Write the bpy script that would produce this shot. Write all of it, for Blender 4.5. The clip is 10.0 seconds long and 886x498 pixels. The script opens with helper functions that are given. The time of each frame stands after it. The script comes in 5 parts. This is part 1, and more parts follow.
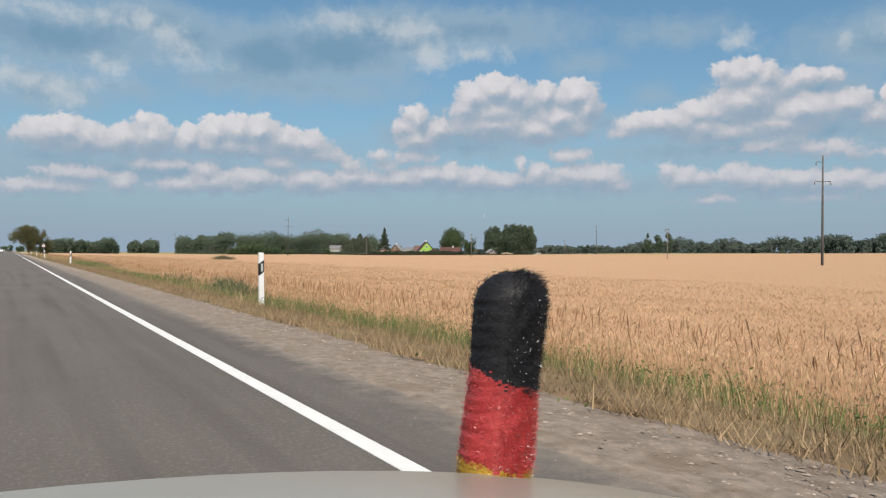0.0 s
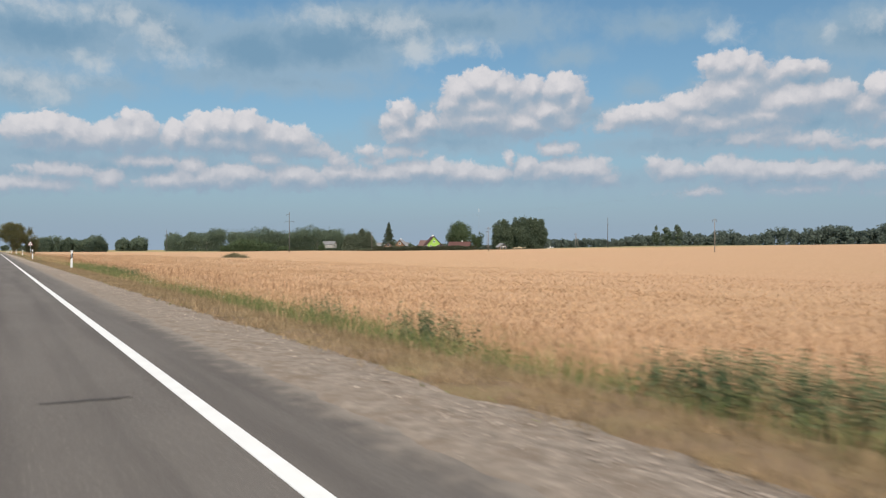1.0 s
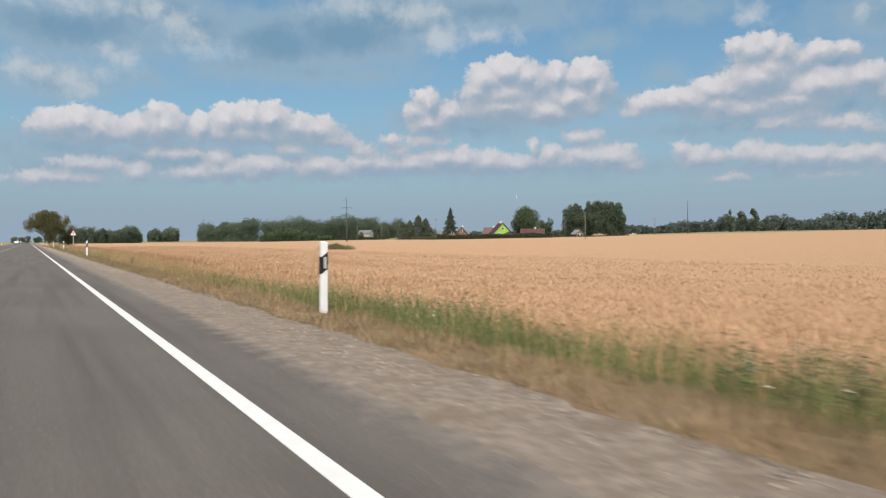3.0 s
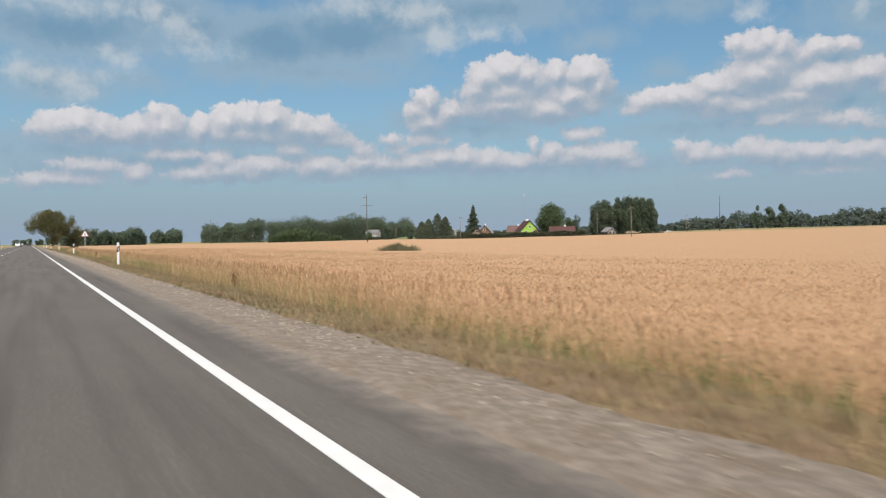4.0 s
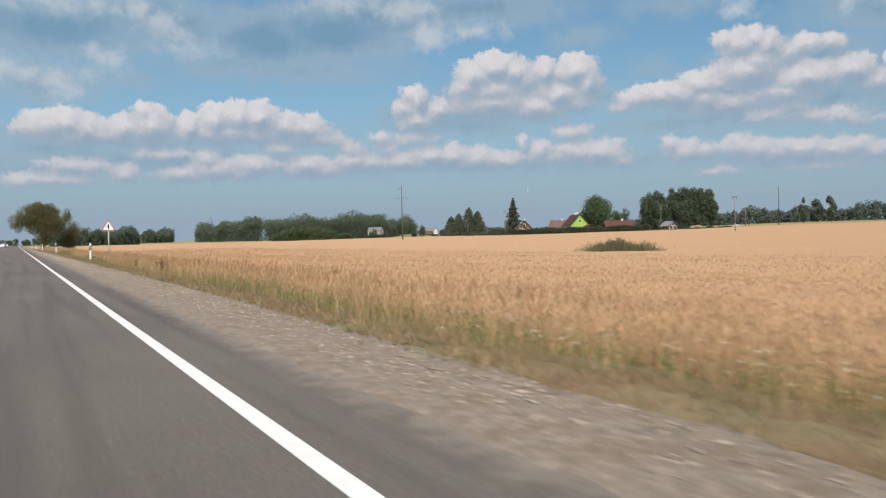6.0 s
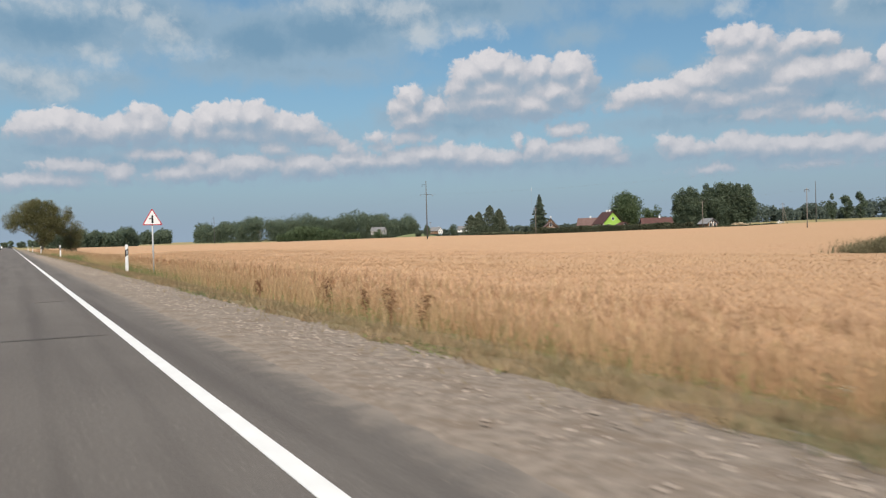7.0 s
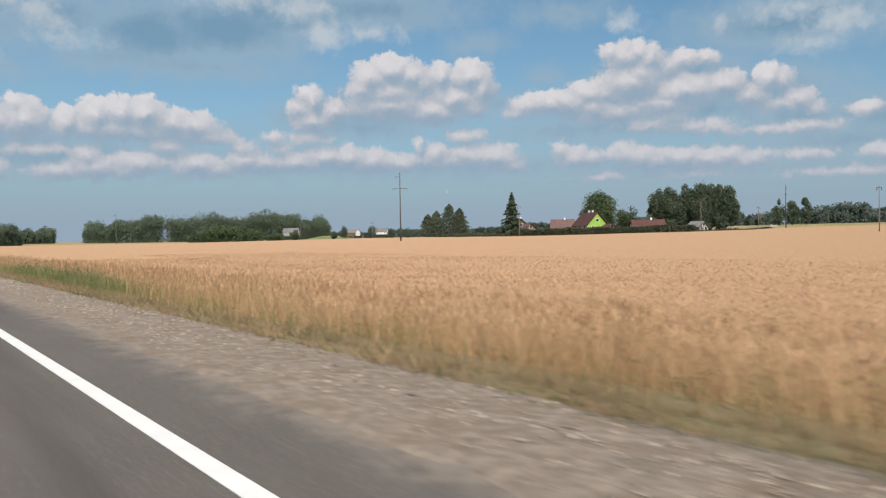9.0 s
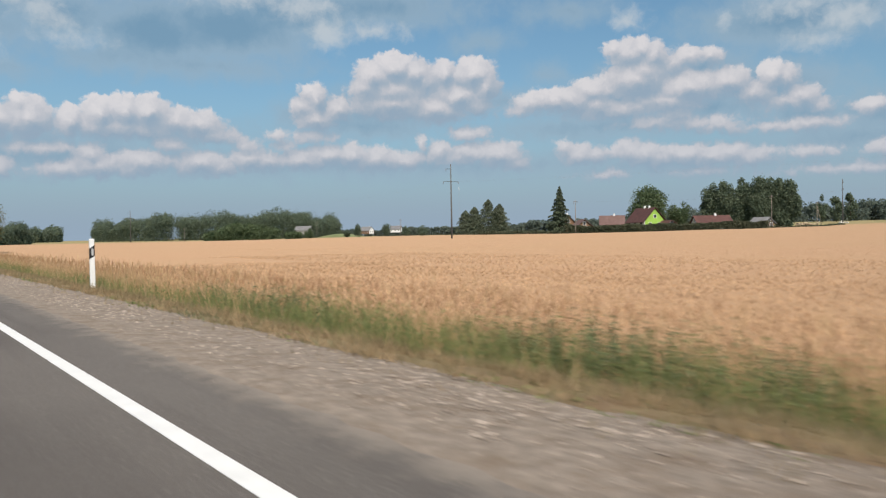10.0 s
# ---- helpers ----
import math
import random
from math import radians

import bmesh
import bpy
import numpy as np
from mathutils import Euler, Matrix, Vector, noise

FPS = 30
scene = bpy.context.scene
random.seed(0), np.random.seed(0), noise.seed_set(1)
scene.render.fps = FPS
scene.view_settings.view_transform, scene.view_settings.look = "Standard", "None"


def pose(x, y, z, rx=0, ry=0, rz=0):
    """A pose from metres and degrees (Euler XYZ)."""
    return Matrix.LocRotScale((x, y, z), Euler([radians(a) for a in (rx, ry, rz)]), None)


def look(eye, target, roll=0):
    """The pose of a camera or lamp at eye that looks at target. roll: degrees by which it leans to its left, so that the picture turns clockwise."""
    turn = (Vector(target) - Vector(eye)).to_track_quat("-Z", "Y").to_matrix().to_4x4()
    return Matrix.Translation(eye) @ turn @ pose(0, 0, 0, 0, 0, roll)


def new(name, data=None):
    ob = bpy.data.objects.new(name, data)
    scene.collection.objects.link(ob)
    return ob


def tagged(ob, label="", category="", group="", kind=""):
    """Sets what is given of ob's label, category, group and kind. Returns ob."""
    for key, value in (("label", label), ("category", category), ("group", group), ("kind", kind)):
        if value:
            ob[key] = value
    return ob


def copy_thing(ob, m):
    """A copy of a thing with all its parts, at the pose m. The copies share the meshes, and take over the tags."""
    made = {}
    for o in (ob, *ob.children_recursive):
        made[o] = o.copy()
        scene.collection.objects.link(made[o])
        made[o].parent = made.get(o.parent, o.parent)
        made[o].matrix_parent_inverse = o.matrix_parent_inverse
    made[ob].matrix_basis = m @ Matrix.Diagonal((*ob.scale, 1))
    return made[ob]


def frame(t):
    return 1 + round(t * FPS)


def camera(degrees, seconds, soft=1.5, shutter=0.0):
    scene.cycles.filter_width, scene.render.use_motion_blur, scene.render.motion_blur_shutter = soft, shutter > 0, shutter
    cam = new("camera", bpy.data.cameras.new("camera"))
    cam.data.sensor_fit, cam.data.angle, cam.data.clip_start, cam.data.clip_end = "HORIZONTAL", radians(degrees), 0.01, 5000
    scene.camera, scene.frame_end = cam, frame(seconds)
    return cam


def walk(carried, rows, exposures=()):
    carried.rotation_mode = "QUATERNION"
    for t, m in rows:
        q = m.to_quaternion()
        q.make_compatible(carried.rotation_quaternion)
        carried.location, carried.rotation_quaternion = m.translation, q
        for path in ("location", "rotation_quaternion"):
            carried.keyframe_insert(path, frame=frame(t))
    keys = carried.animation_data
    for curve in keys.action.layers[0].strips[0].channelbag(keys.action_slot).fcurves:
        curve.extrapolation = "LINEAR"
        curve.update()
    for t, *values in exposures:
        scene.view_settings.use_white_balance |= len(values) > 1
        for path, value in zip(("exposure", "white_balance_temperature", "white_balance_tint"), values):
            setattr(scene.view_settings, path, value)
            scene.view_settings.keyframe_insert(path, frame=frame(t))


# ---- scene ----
cam = camera(62.32, 10.0, soft=1.25, shutter=0.13)
# seconds, place, yaw, pitch, roll; the car stands for an instant, then runs along the road at 71 km/h
PATH = [
    (0.0, 0, 0, 0.973, -30.57, 0.47, -0.60),
    (0.0333, 0, 0, 0.973, -30.57, 0.47, -0.60),
    (0.1, 0.05, 1.9, 0.973, -30.69, 0.44, -0.55),
    (0.5, 0.238, 9.771, 1.012, -31.18, 0.32, -0.36),
    (1, 0.431, 19.489, 1.027, -31.44, 0.07, -0.03),
    (1.5, 0.489, 29.11, 1.037, -31.04, -0.15, 0.14),
    (2, 0.505, 38.718, 1.03, -30.53, -0.52, 0.7),
    (2.5, 0.521, 48.333, 0.995, -30.04, -0.7, 0.9),
    (3, 0.449, 58.145, 1.006, -29.52, -0.83, 0.45),
    (4.5, 0.303, 87.205, 1.022, -29.55, -0.93, 1.18),
    (5, 0.291, 96.975, 1.027, -29.82, -1.06, 1.28),
    (5.5, 0.375, 106.732, 0.98, -30.09, -1.07, 1.14),
    (7, 0.512, 136.391, 1.031, -30.54, -1.1, 1.58),
    (7.5, 0.529, 146.421, 1.013, -30.51, -1.06, 1.4),
    (8, 0.46, 156.684, 1.041, -30.27, -0.92, 1.34),
    (8.2, 0.477, 160.717, 1.014, -33.34, -0.91, 1.42),
    (8.3, 0.471, 162.671, 1.006, -35.03, -0.85, 1.32),
    (8.5, 0.461, 166.656, 1.015, -36.36, -0.94, 1.11),
    (9, 0.389, 176.808, 1.012, -38.39, -1.04, 0.96),
    (9.5, 0.359, 186.956, 0.998, -38.71, -1.13, 0.92),
    (10, 0.354, 197.115, 1.016, -38.1, -1.18, 1.04),
]
walk(cam, [(t, pose(x, y, z, 90 + p, r, yaw)) for t, x, y, z, yaw, p, r in PATH])

# ---- world, sun ----
SUN_AZ, SUN_EL = 205.0, 46.0          # clockwise from the road's direction, degrees
HEADS = {
    "bodies": [(34.3, 10.1, 2.97, 1.10), (37.7, 9.7, 2.37, 1.01), (53.0, 11.2, 2.30, 1.32), (56.6, 10.4, 2.31, 1.21), (51.6, 9.1, 2.65, 0.60), (55.3, 9.6, 2.51, 0.85), (14.3, 8.0, 4.49, 0.58), (4.3, 7.6, 2.87, 0.55)],
    "west_cumulus": [(2.1, 8.1, 1.55, 0.92), (3.3, 8.4, 1.23, 0.96), (4.5, 8.0, 1.44, 0.94), (0.7, 8.0, 0.61, 0.23), (5.6, 7.7, 1.10, 0.63), (6.9, 8.1, 0.97, 0.95), (8.8, 8.4, 1.46, 1.29), (8.1, 9.5, 0.42, 0.36), (11.3, 8.3, 0.79, 0.98), (13.2, 8.9, 1.13, 1.19), (14.8, 9.1, 1.36, 1.08), (16.4, 9.2, 1.38, 1.08), (18.2, 8.6, 1.27, 0.84), (13.5, 8.0, 2.03, 0.50), (19.8, 8.4, 1.62, 0.85), (20.9, 7.6, 1.38, 0.43)],
    "west_low": [(3.9, 5.5, 1.50, 0.35), (2.1, 4.5, 2.42, 0.31), (0.2, 4.3, 0.53, 0.30), (6.9, 5.0, 0.82, 0.56), (9.5, 6.4, 1.74, 0.29), (12.5, 6.1, 0.80, 0.54), (11.0, 5.0, 1.58, 0.54), (13.1, 5.3, 1.62, 0.75), (15.9, 5.7, 1.79, 0.76), (17.9, 6.9, 0.84, 0.42), (15.3, 5.1, 1.16, 0.47), (19.9, 5.6, 1.80, 0.77), (21.4, 5.3, 0.86, 0.52)],
    "mid_low": [(23.2, 6.9, 0.70, 0.47), (23.3, 5.9, 1.13, 0.74), (24.7, 5.8, 1.31, 0.52), (26.1, 6.9, 0.53, 0.35), (27.1, 5.9, 1.54, 0.61), (28.1, 7.6, 0.97, 0.30), (29.3, 6.2, 1.45, 0.74), (31.1, 6.2, 1.45, 0.74), (32.9, 5.9, 1.67, 0.74), (35.1, 5.7, 1.22, 0.52), (25.4, 7.7, 0.53, 0.22), (36.6, 7.0, 0.35, 0.47), (37.9, 6.5, 0.78, 0.56), (38.7, 5.9, 1.72, 0.43), (40.7, 6.3, 1.62, 0.64), (40.3, 7.7, 0.98, 0.34), (42.5, 6.1, 1.68, 0.81), (43.9, 5.4, 0.83, 0.42)],
    "puff": [(28.5, 10.4, 0.75, 0.93), (27.5, 9.9, 0.75, 0.55), (28.4, 9.0, 1.32, 0.77), (28.1, 11.0, 0.53, 0.34), (30.2, 9.7, 0.97, 0.72)],
    "tower": [(33.0, 12.1, 1.49, 1.13), (34.5, 12.7, 1.92, 1.04), (36.1, 12.4, 1.30, 0.95), (36.9, 11.8, 1.04, 0.71), (38.4, 12.3, 0.86, 0.91), (40.6, 12.2, 1.57, 1.07), (41.6, 11.3, 1.01, 1.03), (39.5, 10.6, 1.88, 1.09), (34.3, 11.1, 2.71, 0.93), (32.2, 11.4, 0.79, 0.80), (40.8, 9.9, 1.19, 0.63)],
    "east_cumulus": [(52.5, 13.1, 1.39, 0.88), (53.4, 13.4, 0.92, 0.57), (54.3, 12.9, 0.98, 0.83), (51.3, 13.6, 0.46, 0.42), (55.7, 12.2, 1.21, 0.53), (56.8, 12.6, 0.94, 0.59), (58.2, 12.5, 0.68, 0.44), (53.6, 11.9, 1.55, 0.77), (54.5, 11.0, 0.47, 0.61), (45.3, 10.0, 1.14, 0.49), (46.8, 10.1, 1.53, 0.77), (48.2, 10.0, 1.74, 0.85), (49.7, 10.7, 1.32, 0.72), (50.9, 10.7, 1.00, 0.63), (50.2, 9.6, 1.31, 0.72), (44.4, 9.4, 0.82, 0.25)],
    "east_cumulus_base": [(57.8, 10.5, 0.96, 0.75), (59.2, 10.6, 1.27, 0.74), (55.7, 8.7, 1.00, 0.50), (54.2, 8.1, 1.46, 0.27), (57.1, 7.8, 1.81, 0.27), (58.8, 7.5, 1.01, 0.30)],
    "east_low": [(47.7, 6.5, 0.48, 0.33), (48.7, 5.9, 1.10, 0.62), (49.9, 5.8, 0.93, 0.45), (52.4, 6.0, 1.05, 0.68), (53.5, 5.7, 1.41, 0.68), (54.6, 5.5, 1.20, 0.59), (56.4, 5.6, 1.55, 0.58), (58.1, 5.4, 1.64, 0.58), (59.5, 5.5, 1.27, 0.57), (60.8, 5.2, 1.23, 0.49), (57.7, 4.3, 0.96, 0.15), (50.6, 4.3, 0.69, 0.16)],
    "far_east": [(59.3, 10.6, 1.46, 0.79), (62.4, 10.8, 0.96, 0.77), (63.2, 10.5, 0.73, 0.62), (64.2, 9.2, 1.00, 0.54), (65.4, 8.5, 0.56, 0.31), (61.2, 9.7, 1.13, 0.71), (63.5, 8.9, 1.38, 0.39), (64.9, 7.2, 1.35, 0.39), (62.7, 7.2, 1.69, 0.16), (68.5, 8.1, 0.76, 0.41), (69.6, 5.2, 0.97, 0.41), (64.5, 5.3, 1.07, 0.20), (68.3, 4.0, 2.20, 0.15)],
}
# thin sunlit wisps
WISPS = {
    "scraps": [(-0.4, 11.8, 0.92, 0.62), (1.0, 11.5, 1.21, 0.63), (2.5, 11.2, 1.32, 0.83), (3.0, 10.5, 0.84, 0.45), (4.6, 11.8, 0.76, 0.46), (6.4, 12.8, 0.74, 0.46), (5.0, 13.3, 0.40, 0.26)],
    "overhead": [(8.1, 16.3, 0.76, 0.90), (9.4, 15.7, 1.16, 0.46), (10.5, 14.9, 0.94, 0.58), (11.5, 13.9, 1.11, 0.27), (29.6, 15.2, 1.45, 1.02), (33.1, 15.4, 1.58, 0.45), (27.8, 17.0, 2.10, 0.80), (3.2, 16.4, 3.86, 0.36), (23.0, 17.4, 2.16, 0.47)],
    "scrap": [(52.5, 15.5, 0.97, 0.60)],
    "high_east": [(65.3, 12.7, 1.16, 0.37), (67.0, 14.1, 1.91, 0.80), (59.2, 14.9, 0.35, 0.42), (64.2, 15.2, 2.15, 0.51)],
}
# soft shaded bases and veils
VEILS = {
    "overhead": [(2.8, 14.6, 5.92, 1.68), (17.0, 14.7, 4.38, 2.00), (22.1, 15.3, 5.38, 2.02), (14.5, 12.9, 2.45, 0.48), (19.5, 12.7, 3.61, 0.49), (26.5, 16.7, 5.67, 1.68), (33.1, 17.1, 5.67, 1.04), (10.9, 15.4, 2.75, 1.39), (7.9, 16.2, 3.40, 1.35)],
    "bases": [(33.8, 9.7, 3.94, 1.36), (32.0, 8.4, 3.51, 0.60), (51.7, 9.5, 4.92, 1.35), (53.5, 10.6, 3.32, 1.32), (49.7, 7.9, 4.67, 0.57), (58.1, 8.8, 3.07, 0.98), (16.8, 7.4, 3.97, 0.59), (7.6, 7.0, 5.66, 0.48), (9.5, 5.8, 9.64, 0.82), (30.6, 5.3, 11.31, 0.52), (2.2, 6.5, 3.29, 0.77), (2.1, 5.2, 2.77, 0.62), (41.1, 5.3, 5.50, 0.38), (55.3, 4.9, 6.82, 0.51), (29.0, 9.1, 2.64, 1.11), (2.0, 11.2, 2.75, 1.12), (57.8, 11.8, 2.06, 0.74)],
    "wisps": [(41.3, 14.6, 0.76, 0.32), (46.4, 12.0, 0.40, 0.28), (42.9, 10.1, 0.92, 0.29), (47.9, 16.4, 1.19, 0.27), (6.3, 11.6, 0.81, 0.19)],
    "east": [(64.2, 14.5, 6.08, 1.55), (61.6, 9.9, 4.10, 1.33), (64.9, 7.9, 3.19, 0.93), (67.6, 6.1, 4.05, 0.76), (69.6, 7.6, 2.59, 1.11)],
}

WARM = (1.0, 0.883, 0.762)


def world():
    w = bpy.data.worlds.new("world")
    w.use_nodes = True
    scene.world = w
    nt = w.node_tree
    nt.nodes.clear()
    nd, ln = nt.nodes, nt.links

    def math_node(op, a, b=0.0, c=0.0, clamp=False, tree=None):
        n = (tree or nt).nodes.new("ShaderNodeMath")
        n.operation, n.use_clamp = op, clamp
        for i, v in enumerate((a, b, c)):
            if isinstance(v, (int, float)):
                n.inputs[i].default_value = v
            else:
                (tree or nt).links.new(v, n.inputs[i])
        return n.outputs[0]

    def noise2(scale, detail, rough, at, tree=None, out="Fac"):
        n = (tree or nt).nodes.new("ShaderNodeTexNoise")
        n.noise_dimensions = "2D"
        n.inputs["Scale"].default_value, n.inputs["Detail"].default_value, n.inputs["Roughness"].default_value = scale, detail, rough
        (tree or nt).links.new(at, n.inputs["Vector"])
        return n.outputs[out]

    def puff_distance(g, at, puffs, k_tight, k_wide):
        """Distance in degrees to a bank of round puffs, once with tight and once with wide blends."""
        tight = wide = None
        for az, el, rx, ry in puffs:
            ma = g.nodes.new("ShaderNodeVectorMath")
            ma.operation = "MULTIPLY_ADD"
            ma.inputs[1].default_value = (1 / rx, 1 / ry, 0)
            ma.inputs[2].default_value = (-az / rx, -el / ry, 0)
            g.links.new(at, ma.inputs[0])
            le = g.nodes.new("ShaderNodeVectorMath")
            le.operation = "LENGTH"
            g.links.new(ma.outputs[0], le.inputs[0])
            d = math_node("MULTIPLY_ADD", le.outputs["Value"], ry, -ry, tree=g)
            tight = d if tight is None else math_node("SMOOTH_MIN", tight, d, k_tight, tree=g)
            wide = d if wide is None else math_node("SMOOTH_MIN", wide, d, k_wide, tree=g)
        return tight, wide

    # broken cumulus over the rest of the sky
    def elsewhere(g, at):
        sx = g.nodes.new("ShaderNodeSeparateXYZ")
        g.links.new(at, sx.inputs[0])
        off = math_node("ABSOLUTE", math_node("SUBTRACT", sx.outputs[0], 33.0, tree=g), tree=g)
        away = math_node("MULTIPLY", math_node("SUBTRACT", off, 40.0, tree=g), 0.1, clamp=True, tree=g)
        high = math_node("MULTIPLY", math_node("SUBTRACT", sx.outputs[1], 21.0, tree=g), 0.2, clamp=True, tree=g)
        out = math_node("MAXIMUM", away, high, tree=g)
        rf = math_node("MULTIPLY_ADD", noise2(0.06, 3, 0.5, at, g), -9.0, 4.7, tree=g)
        return math_node("ADD", rf, math_node("MULTIPLY_ADD", out, -4.0, 4.0, tree=g), tree=g)

    # the cumulus heads: a field with billows, and a smooth body for the broad shading
    g = bpy.data.node_groups.new("cloud_heads", "ShaderNodeTree")
    g.interface.new_socket("At", in_out="INPUT", socket_type="NodeSocketVector")
    g.interface.new_socket("Field", in_out="OUTPUT", socket_type="NodeSocketFloat")
    g.interface.new_socket("Body", in_out="OUTPUT", socket_type="NodeSocketFloat")
    gi, go = g.nodes.new("NodeGroupInput"), g.nodes.new("NodeGroupOutput")
    field, body = puff_distance(g, gi.outputs[0], [p for bank in HEADS.values() for p in bank], 0.18, 1.8)
    rf = elsewhere(g, gi.outputs[0])
    g.links.new(math_node("SMOOTH_MIN", body, rf, 1.8, tree=g), go.inputs[1])
    total = math_node("SMOOTH_MIN", field, rf, 0.3, tree=g)
    for scale, amount in ((0.9, 0.34), (2.1, 0.20), (4.6, 0.10)):
        vo = g.nodes.new("ShaderNodeTexVoronoi")
        vo.voronoi_dimensions, vo.feature = "2D", "SMOOTH_F1"
        vo.inputs["Scale"].default_value, vo.inputs["Smoothness"].default_value = scale, 0.25
        g.links.new(gi.outputs[0], vo.inputs["Vector"])
        total = math_node("ADD", total, math_node("MULTIPLY_ADD", vo.outputs["Distance"], amount, -0.45 * amount, tree=g), tree=g)
    fine = noise2(2.2, 6, 0.62, gi.outputs[0], g)
    g.links.new(math_node("ADD", total, math_node("MULTIPLY_ADD", fine, -0.34, -0.05, tree=g), tree=g), go.inputs[0])

    tc = nd.new("ShaderNodeTexCoord")
    sep = nd.new("ShaderNodeSeparateXYZ")
    ln.new(tc.outputs["Generated"], sep.inputs[0])
    az = math_node("MULTIPLY", math_node("ARCTAN2", sep.outputs[0], sep.outputs[1]), 57.2958)
    el = math_node("MULTIPLY", math_node("ARCSINE", sep.outputs[2]), 57.2958)
    at = nd.new("ShaderNodeCombineXYZ")
    ln.new(az, at.inputs[0])
    ln.new(el, at.inputs[1])

    def shifted(src, by):
        n = nd.new("ShaderNodeVectorMath")
        ln.new(src, n.inputs[0])
        if isinstance(by, tuple):
            n.inputs[1].default_value = by
        else:
            ln.new(by, n.inputs[1])
        return n.outputs[0]

    # ragged outlines
    wv = nd.new("ShaderNodeVectorMath")
    wv.operation = "MULTIPLY_ADD"
    wv.inputs[1].default_value, wv.inputs[2].default_value = (0.9, 0.6, 0), (-0.45, -0.30, 0)
    ln.new(noise2(0.9, 4, 0.55, at.outputs[0], out="Color"), wv.inputs[0])
    p0 = shifted(at.outputs[0], wv.outputs[0])

    def heads_at(by):
        n = nd.new("ShaderNodeGroup")
        n.node_tree = g
        ln.new(p0 if by is None else shifted(p0, by), n.inputs[0])
        return n.outputs

    f0, f1 = heads_at(None), heads_at((-0.24, 0.62, 0))
    broad = math_node("MULTIPLY_ADD", math_node("SUBTRACT", f1[1], f0[1]), 1.0, 0.36, clamp=True)
    detail = math_node("MULTIPLY_ADD", math_node("SUBTRACT", f1[0], f0[0]), 0.85, 0.42, clamp=True)
    lit = math_node("MULTIPLY_ADD", broad, 0.52, math_node("MULTIPLY", detail, 0.48))
    # tops are crisp, undersides dissolve
    cover = nd.new("ShaderNodeMapRange")
    cover.interpolation_type = "SMOOTHSTEP"
    ln.new(f0[0], cover.inputs["Value"])
    ln.new(math_node("MULTIPLY_ADD", broad, -0.20, 0.32), cover.inputs["From Min"])
    ln.new(math_node("MULTIPLY_ADD", broad, 0.22, -0.38), cover.inputs["From Max"])
    high = math_node("MULTIPLY", math_node("SUBTRACT", el, 12.8), 0.3, clamp=True)
    tone = nd.new("ShaderNodeValToRGB")
    ln.new(math_node("MULTIPLY", lit, math_node("MULTIPLY_ADD", high, -0.16, 1.0)), tone.inputs[0])
    tone.color_ramp.elements[0].color = (0.330, 0.435, 0.550, 1)
    tone.color_ramp.elements[1].color = (0.84, 0.80, 0.805, 1)
    for pos, colour in ((0.30, (0.42, 0.49, 0.575, 1)), (0.60, (0.60, 0.605, 0.65, 1))):
        e = tone.color_ramp.elements.new(pos)
        e.color = colour

    # veils and shaded bases
    pv = shifted(at.outputs[0], wv.outputs[0])
    _, veil = puff_distance(nt, pv, [p for bank in VEILS.values() for p in bank], 0.5, 0.7)
    veil = math_node("ADD", veil, math_node("MULTIPLY_ADD", noise2(0.55, 6, 0.6, pv), -1.5, 0.42))
    vcover = nd.new("ShaderNodeMapRange")
    vcover.interpolation_type = "SMOOTHSTEP"
    ln.new(veil, vcover.inputs["Value"])
    vcover.inputs["From Min"].default_value, vcover.inputs["From Max"].default_value = 1.05, -0.8
    deep = nd.new("ShaderNodeMapRange")
    deep.interpolation_type = "SMOOTHSTEP"
    ln.new(veil, deep.inputs["Value"])
    deep.inputs["From Min"].default_value, deep.inputs["From Max"].default_value = -0.1, -1.9
    vtone = nd.new("ShaderNodeMix")
    vtone.data_type = "RGBA"
    ln.new(deep.outputs[0], vtone.inputs[0])
    vtone.inputs[6].default_value, vtone.inputs[7].default_value = (0.345, 0.475, 0.585, 1), (0.200, 0.345, 0.480, 1)

    # thin sunlit wisps over the veils
    _, wisp = puff_distance(nt, pv, [p for bank in WISPS.values() for p in bank], 0.3, 0.5)
    wisp = math_node("ADD", wisp, math_node("MULTIPLY_ADD", noise2(0.8, 6, 0.6, pv), -1.9, 0.80))
    wcover = nd.new("ShaderNodeMapRange")
    wcover.interpolation_type = "SMOOTHSTEP"
    ln.new(wisp, wcover.inputs["Value"])
    wcover.inputs["From Min"].default_value, wcover.inputs["From Max"].default_value = 0.5, -1.0

    sky = nd.new("ShaderNodeTexSky")
    sky.sky_type, sky.sun_disc = "NISHITA", False
    sky.sun_elevation, sky.sun_rotation = radians(SUN_EL), radians(SUN_AZ)
    sky.air_density, sky.dust_density, sky.ozone_density = 1.0, 1.6, 1.6
    dim = nd.new("ShaderNodeVectorMath")
    dim.operation = "MULTIPLY"
    dim.inputs[1].default_value = (0.087, 0.121, 0.124)
    ln.new(sky.outputs[0], dim.inputs[0])

    def mixed(fac, a, b):
        n = nd.new("ShaderNodeMix")
        n.data_type = "RGBA"
        ln.new(fac, n.inputs[0])
        for k, v in ((6, a), (7, b)):
            if isinstance(v, tuple):
                n.inputs[k].default_value = v
            else:
                ln.new(v, n.inputs[k])
        return n.outputs[2]

    low = math_node("POWER", 2.718, math_node("MULTIPLY", math_node("ABSOLUTE", el), -0.14))
    HAZE = (0.336, 0.437, 0.556, 1)
